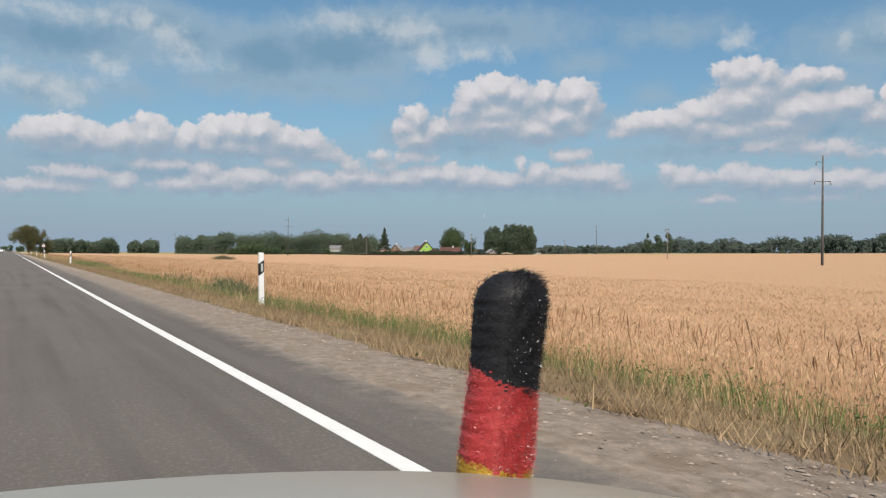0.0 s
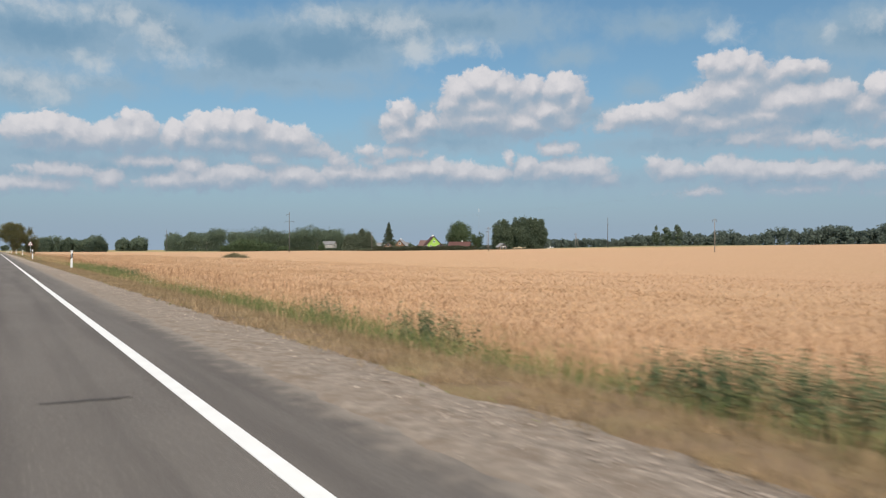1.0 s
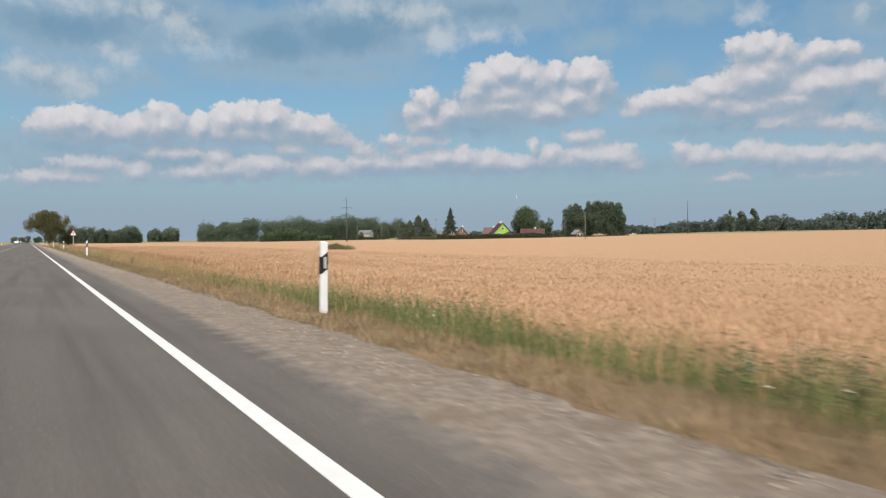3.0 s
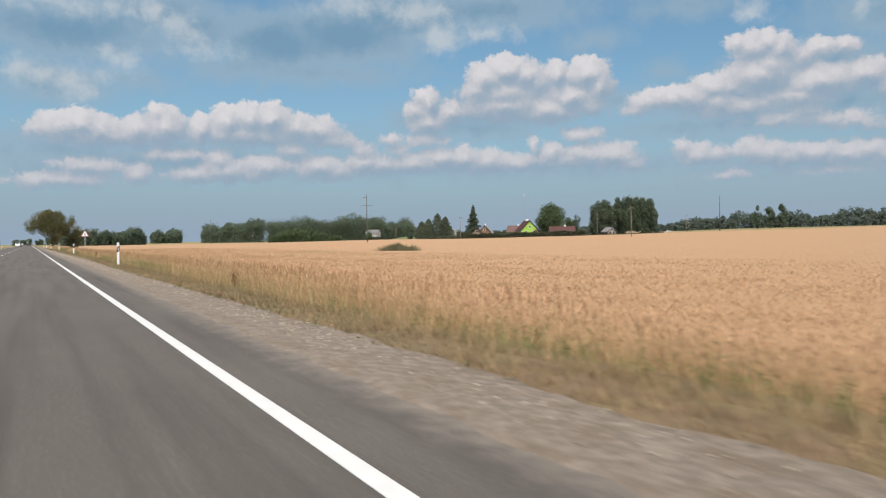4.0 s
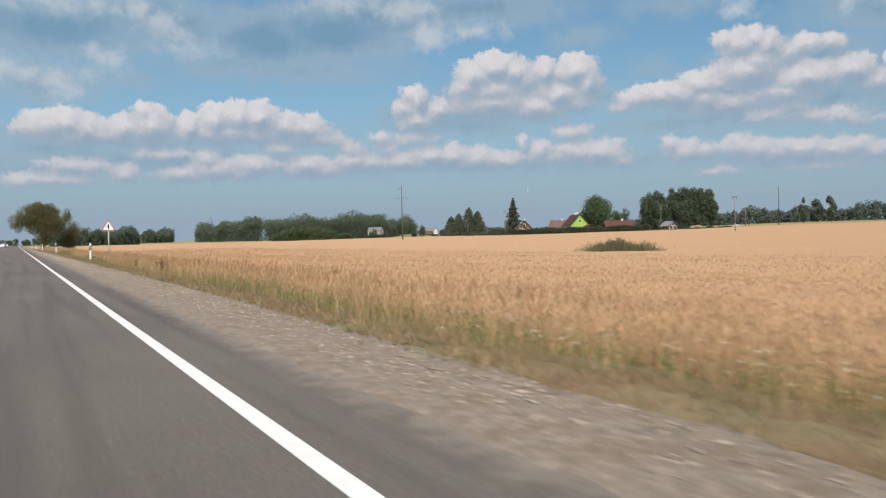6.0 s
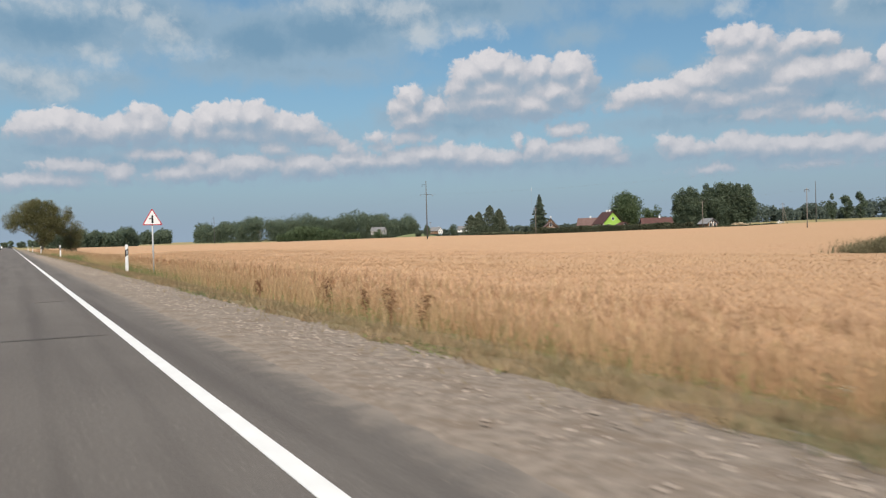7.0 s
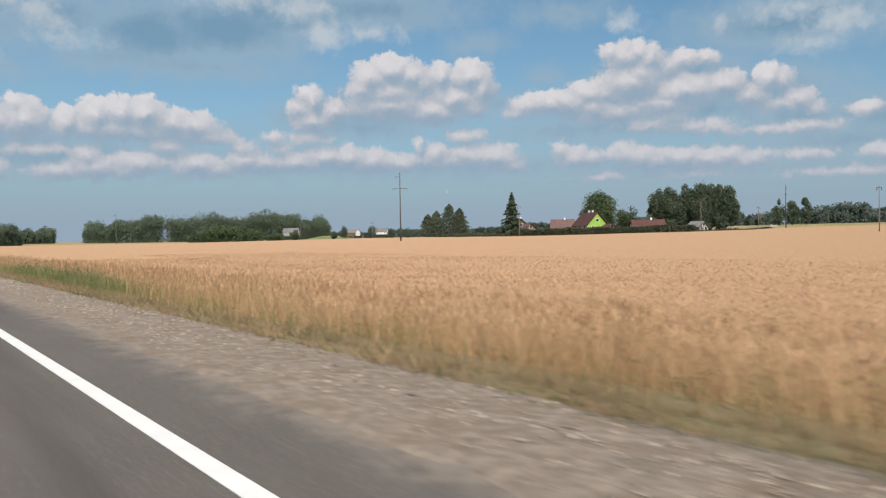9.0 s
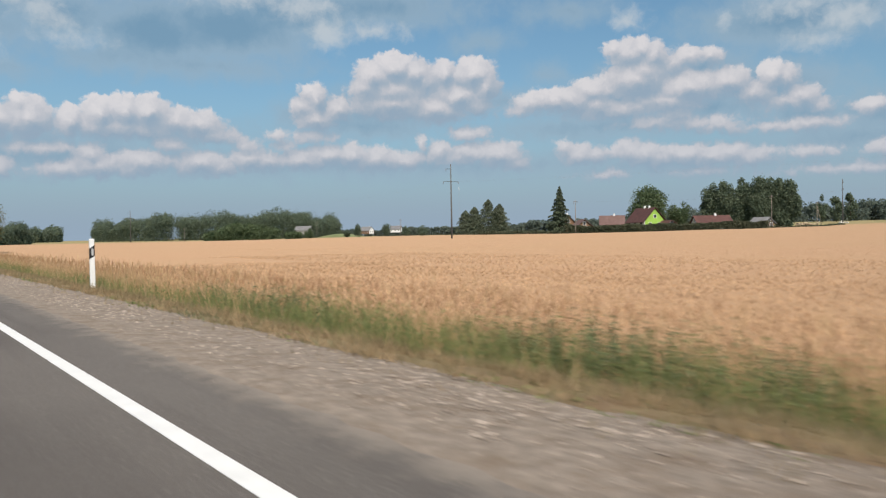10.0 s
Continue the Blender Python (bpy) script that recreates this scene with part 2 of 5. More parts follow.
    col = mixed(math_node("MULTIPLY", low, 0.97), dim.outputs[0], HAZE)
    col = mixed(math_node("MULTIPLY", vcover.outputs[0], 0.82), col, vtone.outputs[2])
    col = mixed(math_node("MULTIPLY", wcover.outputs[0], 0.78), col, (0.60, 0.655, 0.70, 1))
    col = mixed(math_node("MULTIPLY", cover.outputs[0], 0.95), col, tone.outputs[0])
    # distance pales the low clouds
    murk = math_node("POWER", 2.718, math_node("MULTIPLY", math_node("ABSOLUTE", el), -0.25))
    col = mixed(math_node("MULTIPLY", murk, 0.9), col, HAZE)
    bg, wo = nd.new("ShaderNodeBackground"), nd.new("ShaderNodeOutputWorld")
    ln.new(col, bg.inputs[0])
    bg.inputs[1].default_value = 0.905
    ln.new(bg.outputs[0], wo.inputs[0])


world()
sun = bpy.data.lights.new("sun", "SUN")
sun.energy, sun.angle, sun.color = 4.7, radians(0.5), WARM
sun_ob = new("sun", sun)
sa, se = radians(SUN_AZ), radians(SUN_EL)
sun_ob.matrix_world = look((math.sin(sa) * math.cos(se) * 90, math.cos(sa) * math.cos(se) * 90, math.sin(se) * 90), (0, 0, 0))
scene.view_settings.exposure = 0.0

# ---- materials ----


def material(name, c1, c2, rough=0.8, scale=3.0, island=0.0, bump=0.0, bump_scale=40.0, metal=0.0, spots=None, spec=0.3, through_light=0.0, streaks=None):
    """Two colours mixed by noise at two scales, with grain, optional stains and per-piece variation."""
    m = bpy.data.materials.new(name)
    m.use_nodes = True
    nt = m.node_tree
    bs = nt.nodes["Principled BSDF"]
    bs.inputs["Roughness"].default_value, bs.inputs["Metallic"].default_value = rough, metal
    bs.inputs["Specular IOR Level"].default_value = spec
    bs.inputs["Diffuse Roughness"].default_value = 1.0 if rough >= 0.85 and bump and not island else 0.0
    tc = nt.nodes.new("ShaderNodeTexCoord")

    def noise_node(s, detail=4, rgh=0.6):
        n = nt.nodes.new("ShaderNodeTexNoise")
        n.inputs["Scale"].default_value, n.inputs["Detail"].default_value, n.inputs["Roughness"].default_value = s, detail, rgh
        nt.links.new(tc.outputs["Object"], n.inputs["Vector"])
        return n.outputs["Fac"]

    def mixed(fac, a, b):
        n = nt.nodes.new("ShaderNodeMix")
        n.data_type = "RGBA"
        for sock, v in ((0, fac), (6, a), (7, b)):
            if isinstance(v, (int, float)):
                n.inputs[sock].default_value = v
            elif isinstance(v, tuple):
                n.inputs[sock].default_value = (*v, 1)
            else:
                nt.links.new(v, n.inputs[sock])
        return n.outputs[2]

    def ranged(v, lo, hi):
        n = nt.nodes.new("ShaderNodeMapRange")
        n.inputs["From Min"].default_value, n.inputs["From Max"].default_value = lo, hi
        nt.links.new(v, n.inputs["Value"])
        return n.outputs[0]

    fac = ranged(noise_node(scale), 0.32, 0.68)
    if island:
        ge = nt.nodes.new("ShaderNodeNewGeometry")
        add = nt.nodes.new("ShaderNodeMath")
        add.operation, add.use_clamp = "MULTIPLY_ADD", True
        nt.links.new(ge.outputs["Random Per Island"], add.inputs[0])
        add.inputs[1].default_value = island
        sub = nt.nodes.new("ShaderNodeMath")
        sub.operation = "MULTIPLY_ADD"
        nt.links.new(fac, sub.inputs[0])
        sub.inputs[1].default_value, sub.inputs[2].default_value = 1 - island * 0.5, -island * 0.25
        nt.links.new(sub.outputs[0], add.inputs[2])
        fac = add.outputs[0]
    col = mixed(fac, c1, c2)
    if spots:
        colour, s, lo, hi = spots
        col = mixed(ranged(noise_node(s, 6, 0.7), lo, hi), col, colour)
    if streaks:
        # long worn streaks along the lane
        mp = nt.nodes.new("ShaderNodeMapping")
        mp.inputs["Scale"].default_value = (1.0, 0.03, 1.0)
        nt.links.new(tc.outputs["Object"], mp.inputs["Vector"])
        sn = nt.nodes.new("ShaderNodeTexNoise")
        sn.inputs["Scale"].default_value, sn.inputs["Detail"].default_value = 3.2, 6
        nt.links.new(mp.outputs[0], sn.inputs["Vector"])
        col = mixed(ranged(sn.outputs["Fac"], 0.46, 0.74), col, streaks)
    nt.links.new(col, bs.inputs["Base Color"])
    if bump:
        b = nt.nodes.new("ShaderNodeBump")
        b.inputs["Strength"].default_value, b.inputs["Distance"].default_value = bump, 0.02
        nt.links.new(noise_node(bump_scale, 5, 0.7), b.inputs["Height"])
        nt.links.new(b.outputs[0], bs.inputs["Normal"])
    if through_light:
        tr = nt.nodes.new("ShaderNodeBsdfTranslucent")
        nt.links.new(col, tr.inputs[0])
        ms = nt.nodes.new("ShaderNodeMixShader")
        ms.inputs[0].default_value = through_light
        nt.links.new(bs.outputs[0], ms.inputs[1])
        nt.links.new(tr.outputs[0], ms.inputs[2])
        nt.links.new(ms.outputs[0], nt.nodes["Material Output"].inputs[0])
    return m


ASPHALT = material("asphalt", (0.098, 0.089, 0.083), (0.120, 0.110, 0.102), 0.85, 0.35, bump=0.8, bump_scale=55, spots=((0.21, 0.195, 0.18), 38, 0.53, 0.70), streaks=(0.078, 0.070, 0.066))
def dusty_edge(m, dust, x0, x1):
    """Pale dust that thins out from the shoulder onto the asphalt, in uneven patches."""
    nt = m.node_tree
    bs = nt.nodes["Principled BSDF"]
    col = bs.inputs["Base Color"].links[0].from_socket
    tc = nt.nodes.new("ShaderNodeTexCoord")
    sp = nt.nodes.new("ShaderNodeSeparateXYZ")
    nt.links.new(tc.outputs["Object"], sp.inputs[0])
    nz = nt.nodes.new("ShaderNodeTexNoise")
    nz.inputs["Scale"].default_value, nz.inputs["Detail"].default_value, nz.inputs["Roughness"].default_value = 3.6, 12, 0.68
    nt.links.new(tc.outputs["Object"], nz.inputs["Vector"])
    ad = nt.nodes.new("ShaderNodeMath")
    ad.operation = "MULTIPLY_ADD"
    nt.links.new(nz.outputs["Fac"], ad.inputs[0])
    ad.inputs[1].default_value = 1.1
    nt.links.new(sp.outputs[0], ad.inputs[2])
    mr = nt.nodes.new("ShaderNodeMapRange")
    mr.interpolation_type = "SMOOTHSTEP"
    mr.inputs["From Min"].default_value, mr.inputs["From Max"].default_value = x0 + 0.53, x1 + 0.53
    mr.inputs["To Max"].default_value = 0.95
    nt.links.new(ad.outputs[0], mr.inputs["Value"])
    mx = nt.nodes.new("ShaderNodeMix")
    mx.data_type = "RGBA"
    nt.links.new(mr.outputs[0], mx.inputs[0])
    nt.links.new(col, mx.inputs[6])
    mx.inputs[7].default_value = (*dust, 1)
    nt.links.new(mx.outputs[2], bs.inputs["Base Color"])


def greener(m, colour, y0, y1):
    """The dry mown grass turns to a low olive mat further along the road."""
    nt = m.node_tree
    bs = nt.nodes["Principled BSDF"]
    col = bs.inputs["Base Color"].links[0].from_socket
    ge = nt.nodes.new("ShaderNodeNewGeometry")
    sp = nt.nodes.new("ShaderNodeSeparateXYZ")
    nt.links.new(ge.outputs["Position"], sp.inputs[0])
    nz = nt.nodes.new("ShaderNodeTexNoise")
    nz.inputs["Scale"].default_value, nz.inputs["Detail"].default_value = 1.1, 6
    nt.links.new(ge.outputs["Position"], nz.inputs["Vector"])
    mr = nt.nodes.new("ShaderNodeMapRange")
    mr.inputs["From Min"].default_value, mr.inputs["From Max"].default_value = y0, y1
    nt.links.new(sp.outputs[1], mr.inputs["Value"])
    pa = nt.nodes.new("ShaderNodeMapRange")
    pa.inputs["From Min"].default_value, pa.inputs["From Max"].default_value = 0.38, 0.6
    nt.links.new(nz.outputs["Fac"], pa.inputs["Value"])
    mu = nt.nodes.new("ShaderNodeMath")
    mu.operation = "MULTIPLY"
    nt.links.new(mr.outputs[0], mu.inputs[0])
    nt.links.new(pa.outputs[0], mu.inputs[1])
    mx = nt.nodes.new("ShaderNodeMix")
    mx.data_type = "RGBA"
    nt.links.new(mu.outputs[0], mx.inputs[0])
    nt.links.new(col, mx.inputs[6])
    mx.inputs[7].default_value = (*colour, 1)
    nt.links.new(mx.outputs[2], bs.inputs["Base Color"])


dusty_edge(ASPHALT, (0.215, 0.188, 0.162), 2.05, 2.55)
LINE = material("road_paint", (0.74, 0.74, 0.72), (0.82, 0.82, 0.80), 0.6, 5, bump=0.2, spots=((0.45, 0.44, 0.42), 14, 0.68, 0.85))
GROUND = material("meadow_soil", (0.20, 0.17, 0.075), (0.30, 0.24, 0.12), 0.95, 0.05, spots=((0.11, 0.13, 0.045), 0.4, 0.5, 0.7), bump=0.4, bump_scale=8)
GRAVEL = material("gravel", (0.150, 0.126, 0.105), (0.270, 0.230, 0.194), 0.95, 9.0, bump=1.0, bump_scale=32, spots=((0.165, 0.130, 0.100), 2.6, 0.48, 0.66))
STONE = material("stones", (0.190, 0.154, 0.122), (0.446, 0.375, 0.314), 0.9, 8, island=1.0, bump=0.3)
TURF = material("short_turf", (0.112, 0.077, 0.046), (0.196, 0.138, 0.086), 0.95, 1.3, spots=((0.19, 0.155, 0.075), 0.8, 0.5, 0.7), bump=0.7, bump_scale=30)
greener(TURF, (0.182, 0.148, 0.086), 76, 94)
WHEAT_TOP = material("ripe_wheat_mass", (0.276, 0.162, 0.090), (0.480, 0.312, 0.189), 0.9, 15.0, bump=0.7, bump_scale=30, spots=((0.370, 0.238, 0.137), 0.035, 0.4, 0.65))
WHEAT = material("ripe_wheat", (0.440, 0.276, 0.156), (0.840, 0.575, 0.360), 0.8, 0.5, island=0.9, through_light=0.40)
DRY = material("dry_grass", (0.315, 0.212, 0.103), (0.660, 0.470, 0.268), 0.85, 0.4, island=0.9, through_light=0.25)
SHORT = material("short_grass", (0.186, 0.143, 0.075), (0.437, 0.319, 0.190), 0.9, 0.6, island=0.7, through_light=0.2)
greener(SHORT, (0.235, 0.198, 0.108), 76, 94)
GREEN = material("green_weeds", (0.118, 0.157, 0.056), (0.297, 0.325, 0.129), 0.8, 0.8, island=0.8, through_light=0.4)
DOCK = material("dock_seed_heads", (0.10, 0.045, 0.022), (0.20, 0.095, 0.045), 0.9, 3, island=0.8)
UMBEL = material("white_umbels", (0.60, 0.60, 0.52), (0.75, 0.75, 0.68), 0.9, 6, island=0.5)
# distance haze is put into these two leaf colours: paler and bluer than near leaves
LEAF_FAR = material("hazed_woods", (0.144, 0.190, 0.140), (0.223, 0.270, 0.178), 0.9, 0.05, island=0.3, through_light=0.6)
LEAF_HAZE = material("hazed_pines", (0.134, 0.172, 0.145), (0.175, 0.212, 0.172), 0.9, 0.02, island=0.2, through_light=0.5)
LEAF = material("leaves", (0.074, 0.113, 0.058), (0.156, 0.202, 0.100), 0.75, 0.2, island=0.7, through_light=0.4)
POPLAR = material("poplar_leaves", (0.094, 0.129, 0.087), (0.172, 0.214, 0.136), 0.75, 0.2, island=0.7, through_light=0.4)
HEDGE = material("hedge_leaves", (0.048, 0.060, 0.036), (0.102, 0.106, 0.062), 0.85, 0.5, island=0.6)
THATCH = material("straw_thatch", (0.200, 0.132, 0.072), (0.520, 0.380, 0.225), 0.9, 0.7, island=0.9, through_light=0.15)
MEADOW = material("green_meadow", (0.12, 0.15, 0.07), (0.17, 0.19, 0.09), 0.95, 0.08, bump=0.3, bump_scale=4)
WILLOW = material("dusty_leaves", (0.128, 0.130, 0.060), (0.245, 0.235, 0.115), 0.75, 0.35, island=0.7, through_light=0.45)
NEEDLE = material("spruce_needles", (0.054, 0.074, 0.048), (0.106, 0.130, 0.079), 0.8, 0.4, island=0.8)
THUJA = material("thuja_sprays", (0.094, 0.118, 0.079), (0.168, 0.192, 0.126), 0.85, 0.4, island=0.7, through_light=0.2)
BARK = material("bark", (0.10, 0.08, 0.06), (0.22, 0.19, 0.15), 0.95, 3, bump=0.8, bump_scale=20)
CONCRETE = material("pole_concrete", (0.110, 0.107, 0.100), (0.155, 0.151, 0.143), 0.9, 1.5, bump=0.3)
WOODPOLE = material("weathered_pole", (0.20, 0.17, 0.14), (0.32, 0.28, 0.24), 0.9, 2, bump=0.3)
METAL = material("galvanised_steel", (0.40, 0.42, 0.43), (0.50, 0.52, 0.53), 0.6, 6, metal=0.2, bump=0.1)
DARKMETAL = material("dark_steel", (0.07, 0.065, 0.06), (0.12, 0.11, 0.10), 0.6, 5, metal=0.4)
PORCELAIN = material("insulator_glass", (0.10, 0.06, 0.04), (0.2, 0.15, 0.12), 0.3, 5)
POSTWHITE = material("white_plastic", (0.74, 0.75, 0.75), (0.82, 0.83, 0.83), 0.5, 4, spots=((0.50, 0.47, 0.42), 5, 0.62, 0.85))
BLACK = material("black_paint", (0.012, 0.012, 0.013), (0.022, 0.022, 0.024), 0.6, 6)
REFLECTOR = material("reflector", (0.55, 0.57, 0.58), (0.68, 0.70, 0.70), 0.25, 30, metal=0.3)
SIGNRED = material("sign_red", (0.425, 0.032, 0.052), (0.493, 0.054, 0.078), 0.45, 4)
SIGNWHITE = material("sign_white", (0.74, 0.75, 0.76), (0.82, 0.83, 0.83), 0.4, 4)
CABLE = material("cable", (0.26, 0.28, 0.30), (0.34, 0.36, 0.38), 0.6, 4)
LIME = material("lime_green_plaster", (0.27, 0.46, 0.075), (0.33, 0.54, 0.105), 0.8, 0.8, bump=0.1)
ROOFRED = material("oxide_red_roof", (0.082, 0.040, 0.036), (0.125, 0.060, 0.052), 0.75, 0.9, bump=0.4, bump_scale=5)
ROOFPINK = material("faded_red_roof", (0.128, 0.079, 0.071), (0.188, 0.120, 0.109), 0.8, 0.9, bump=0.4, bump_scale=5)
ROOFGREY = material("grey_slate_roof", (0.16, 0.16, 0.165), (0.27, 0.27, 0.28), 0.85, 0.7, bump=0.4, bump_scale=5)
PLASTER = material("pale_plaster", (0.62, 0.60, 0.55), (0.76, 0.74, 0.70), 0.9, 0.7, spots=((0.45, 0.42, 0.37), 1.2, 0.6, 0.8))
BRICK = material("brown_boards", (0.20, 0.115, 0.07), (0.31, 0.19, 0.12), 0.85, 1.5, bump=0.4)
BARNGREY = material("weathered_plaster", (0.27, 0.26, 0.24), (0.42, 0.41, 0.39), 0.9, 0.5)
WHITEWALL = material("white_wall", (0.74, 0.74, 0.73), (0.82, 0.82, 0.81), 0.85, 0.6)
PANE = material("window_glass", (0.03, 0.035, 0.04), (0.06, 0.065, 0.07), 0.08, 3, spec=0.6)
TIMBER = material("sawn_timber", (0.42, 0.33, 0.22), (0.56, 0.46, 0.33), 0.9, 2, bump=0.3)
CARPAINT = material("silver_white_paint", (0.297, 0.280, 0.240), (0.342, 0.323, 0.280), 0.28, 2, spec=0.5)
TYRE = material("rubber", (0.015, 0.015, 0.016), (0.03, 0.03, 0.03), 0.85, 10)
SEAT = material("dark_fabric", (0.03, 0.03, 0.034), (0.06, 0.06, 0.065), 0.95, 20)
FURBLACK = material("black_plush", (0.006, 0.006, 0.008), (0.018, 0.018, 0.022), 0.62, 20, island=0.6, spec=0.35)
FURRED = material("red_plush", (0.32, 0.022, 0.024), (0.50, 0.060, 0.056), 0.38, 20, island=0.6, spec=0.7)
FURGOLD = material("gold_plush", (0.30, 0.175, 0.012), (0.46, 0.28, 0.03), 0.4, 20, island=0.6, spec=0.7)
CARGREY = material("dark_car_paint", (0.04, 0.045, 0.05), (0.06, 0.065, 0.07), 0.3, 2)
CARWHITE = material("white_car_paint", (0.74, 0.74, 0.74), (0.80, 0.80, 0.80), 0.3, 2)

# ---- mesh tools ----
rng = np.random.default_rng(5)


def mesh_data(name, verts, faces, mat, smooth=False):
    """A mesh from a vertex array and a face array whose rows have one length."""
    verts, faces = np.asarray(verts, np.float32), np.asarray(faces, np.int32)
    me = bpy.data.meshes.new(name)
    n, k = faces.shape
    me.vertices.add(len(verts))
    me.vertices.foreach_set("co", verts.ravel())
    me.loops.add(n * k)
    me.loops.foreach_set("vertex_index", faces.ravel())
    me.polygons.add(n)
    me.polygons.foreach_set("loop_start", np.arange(0, n * k, k, dtype=np.int32))
    me.polygons.foreach_set("loop_total", np.full(n, k, np.int32))
    me.polygons.foreach_set("use_smooth", np.full(n, smooth, bool))
    me.update(calc_edges=True)
    me.validate()
    me.materials.append(mat)
    return me


def part(name, bm, mat, parent=None, label="", smooth=False):
    """Links a bmesh, or a mesh, as one object under a thing or a part."""
    if isinstance(bm, bpy.types.Mesh):
        me = bm
    else:
        me = bpy.data.meshes.new(name)
        bmesh.ops.recalc_face_normals(bm, faces=bm.faces[:])
        bm.to_mesh(me)
        bm.free()
        me.materials.append(mat)
        if smooth:
            me.polygons.foreach_set("use_smooth", np.ones(len(me.polygons), bool))
    ob = new(name, me)
    if parent:
        ob.parent = parent
    if label:
        tagged(ob, label)
    return ob


def empty(name, m, label, category, group="", kind=""):
    ob = new(name)
    ob.matrix_world = m
    return tagged(ob, label, category, group, kind)


def box(x0, y0, z0, x1, y1, z1, bevel=0.0, bm=None):
    b = bmesh.new()
    bmesh.ops.create_cube(b, size=1)
    for v in b.verts:
        v.co = ((x0 + x1) / 2 + v.co.x * (x1 - x0), (y0 + y1) / 2 + v.co.y * (y1 - y0), (z0 + z1) / 2 + v.co.z * (z1 - z0))
    if bevel:
        bmesh.ops.bevel(b, geom=b.edges[:], offset=bevel, segments=2, affect="EDGES")
    if bm is None:
        return b
    me = bpy.data.meshes.new("tmp")
    b.to_mesh(me)
    b.free()
    bm.from_mesh(me)
    bpy.data.meshes.remove(me)
    return bm


def tube(points, radii, seg=8, bm=None, cap=True):
    """A tapered tube along points."""
    b = bm or bmesh.new()
    rings = []
    pts = [Vector(p) for p in points]
    for i, p in enumerate(pts):
        d = (pts[min(i + 1, len(pts) - 1)] - pts[max(i - 1, 0)]).normalized()
        u = d.orthogonal().normalized() if abs(d.z) < 0.99 else Vector((1, 0, 0))
        v = d.cross(u).normalized()
        rings.append([b.verts.new(p + (u * math.cos(a) + v * math.sin(a)) * radii[i]) for a in [2 * math.pi * k / seg for k in range(seg)]])
    for r0, r1 in zip(rings, rings[1:]):
        for k in range(seg):
            b.faces.new((r0[k], r0[(k + 1) % seg], r1[(k + 1) % seg], r1[k]))
    if cap:
        b.faces.new(rings[0][::-1])
        b.faces.new(rings[-1])
    return b


def prism(outline, depth, axis="y"):
    """An outline in x and z (or x and y) given thickness along the third axis, centred on it."""
    b = bmesh.new()
    if axis == "y":
        lo = [b.verts.new((x, -depth / 2, z)) for x, z in outline]
        hi = [b.verts.new((x, depth / 2, z)) for x, z in outline]
    else:
        lo = [b.verts.new((x, y, 0)) for x, y in outline]
        hi = [b.verts.new((x, y, depth)) for x, y in outline]
    b.faces.new(lo)
    b.faces.new(hi[::-1])
    for i in range(len(lo)):
        j = (i + 1) % len(lo)
        b.faces.new((lo[i], lo[j], hi[j], hi[i]))
    return b


def ramp(a, b, x):
    t = np.clip((np.asarray(x, float) - a) / (b - a), 0, 1)
    return t * t * (3 - 2 * t)


def ripple(x, y, s, seed=0.0):
    """Smooth uneven values in -1..1 over the plan."""
    x, y = np.asarray(x, float) / s, np.asarray(y, float) / s
    return (np.sin(x * 1.7 + 1.3 * np.sin(y * 1.1 + seed) + seed) + np.sin(y * 2.1 + 1.7 * np.sin(x * 0.9 - seed * 2) + 2 * seed)
            + 0.6 * np.sin(3.3 * x + 2.9 * y + 3 * seed) + 0.5 * np.sin(4.7 * x - 4.1 * y + 5 * seed)) / 3.1


# ---- the lie of the land ----
EDGE_LINE, ASPHALT_EDGE, GRAVEL_EDGE, TURF_EDGE, CROP_EDGE = 1.58, 2.45, 3.3, 4.25, 6.7


def gravel_edge(y):
    """Where the sod begins; the gravel is wider further along."""
    return GRAVEL_EDGE + 0.12 + 0.48 * ramp(106, 140, y)


def crop_top(x, y):
    """Height of the ears over the field: a shallow dip beside the road, a slow rise away from it."""
    z = np.interp(x, [0, 8, 38, 118, 150, 236, 296, 430, 800, 4000], [-0.1, -0.15, -0.42, -0.05, 0.5, 1.8, 2.5, 5.0, 7.5, 8])
    far = ramp(400, 600, y)
    return z * (1 - far) + (-0.7 + 0.0012 * np.clip(x, 0, 900)) * far


def land(x, y):
    """Height of the ground."""
    x, y = np.asarray(x, float), np.asarray(y, float)
    road = np.interp(np.abs(x + 1.95), [0, 4.4, 5.25, 6.2, 7.6, 8.7, 10.5], [-0.03, -0.03, -0.07, -0.17, -0.42, -0.62, -0.85])
    crop = crop_top(np.abs(x), y) - 0.72
    k = ramp(6.0, 9.0, np.abs(x))
    return np.minimum(road, 0.02) * (1 - k) + crop * k


def crop_far(y):
    """How far from the road the crop reaches."""
    return np.interp(y, [-400, 200, 262, 285, 296, 308, 322, 338, 400, 600, 640], [600, 420, 370, 300, 228, 176, 163, 156, 163, 150, 40])


def grid_mesh(name, xs, ys, height, mat):
    gx, gy = np.meshgrid(xs, ys, indexing="ij")
    gz = height(gx, gy)
    n, m = gx.shape
    idx = np.arange(n * m).reshape(n, m)
    faces = np.stack([idx[:-1, :-1], idx[1:, :-1], idx[1:, 1:], idx[:-1, 1:]], -1).reshape(-1, 4)
    return mesh_data(name, np.stack([gx, gy, gz], -1).reshape(-1, 3), faces, mat, True)


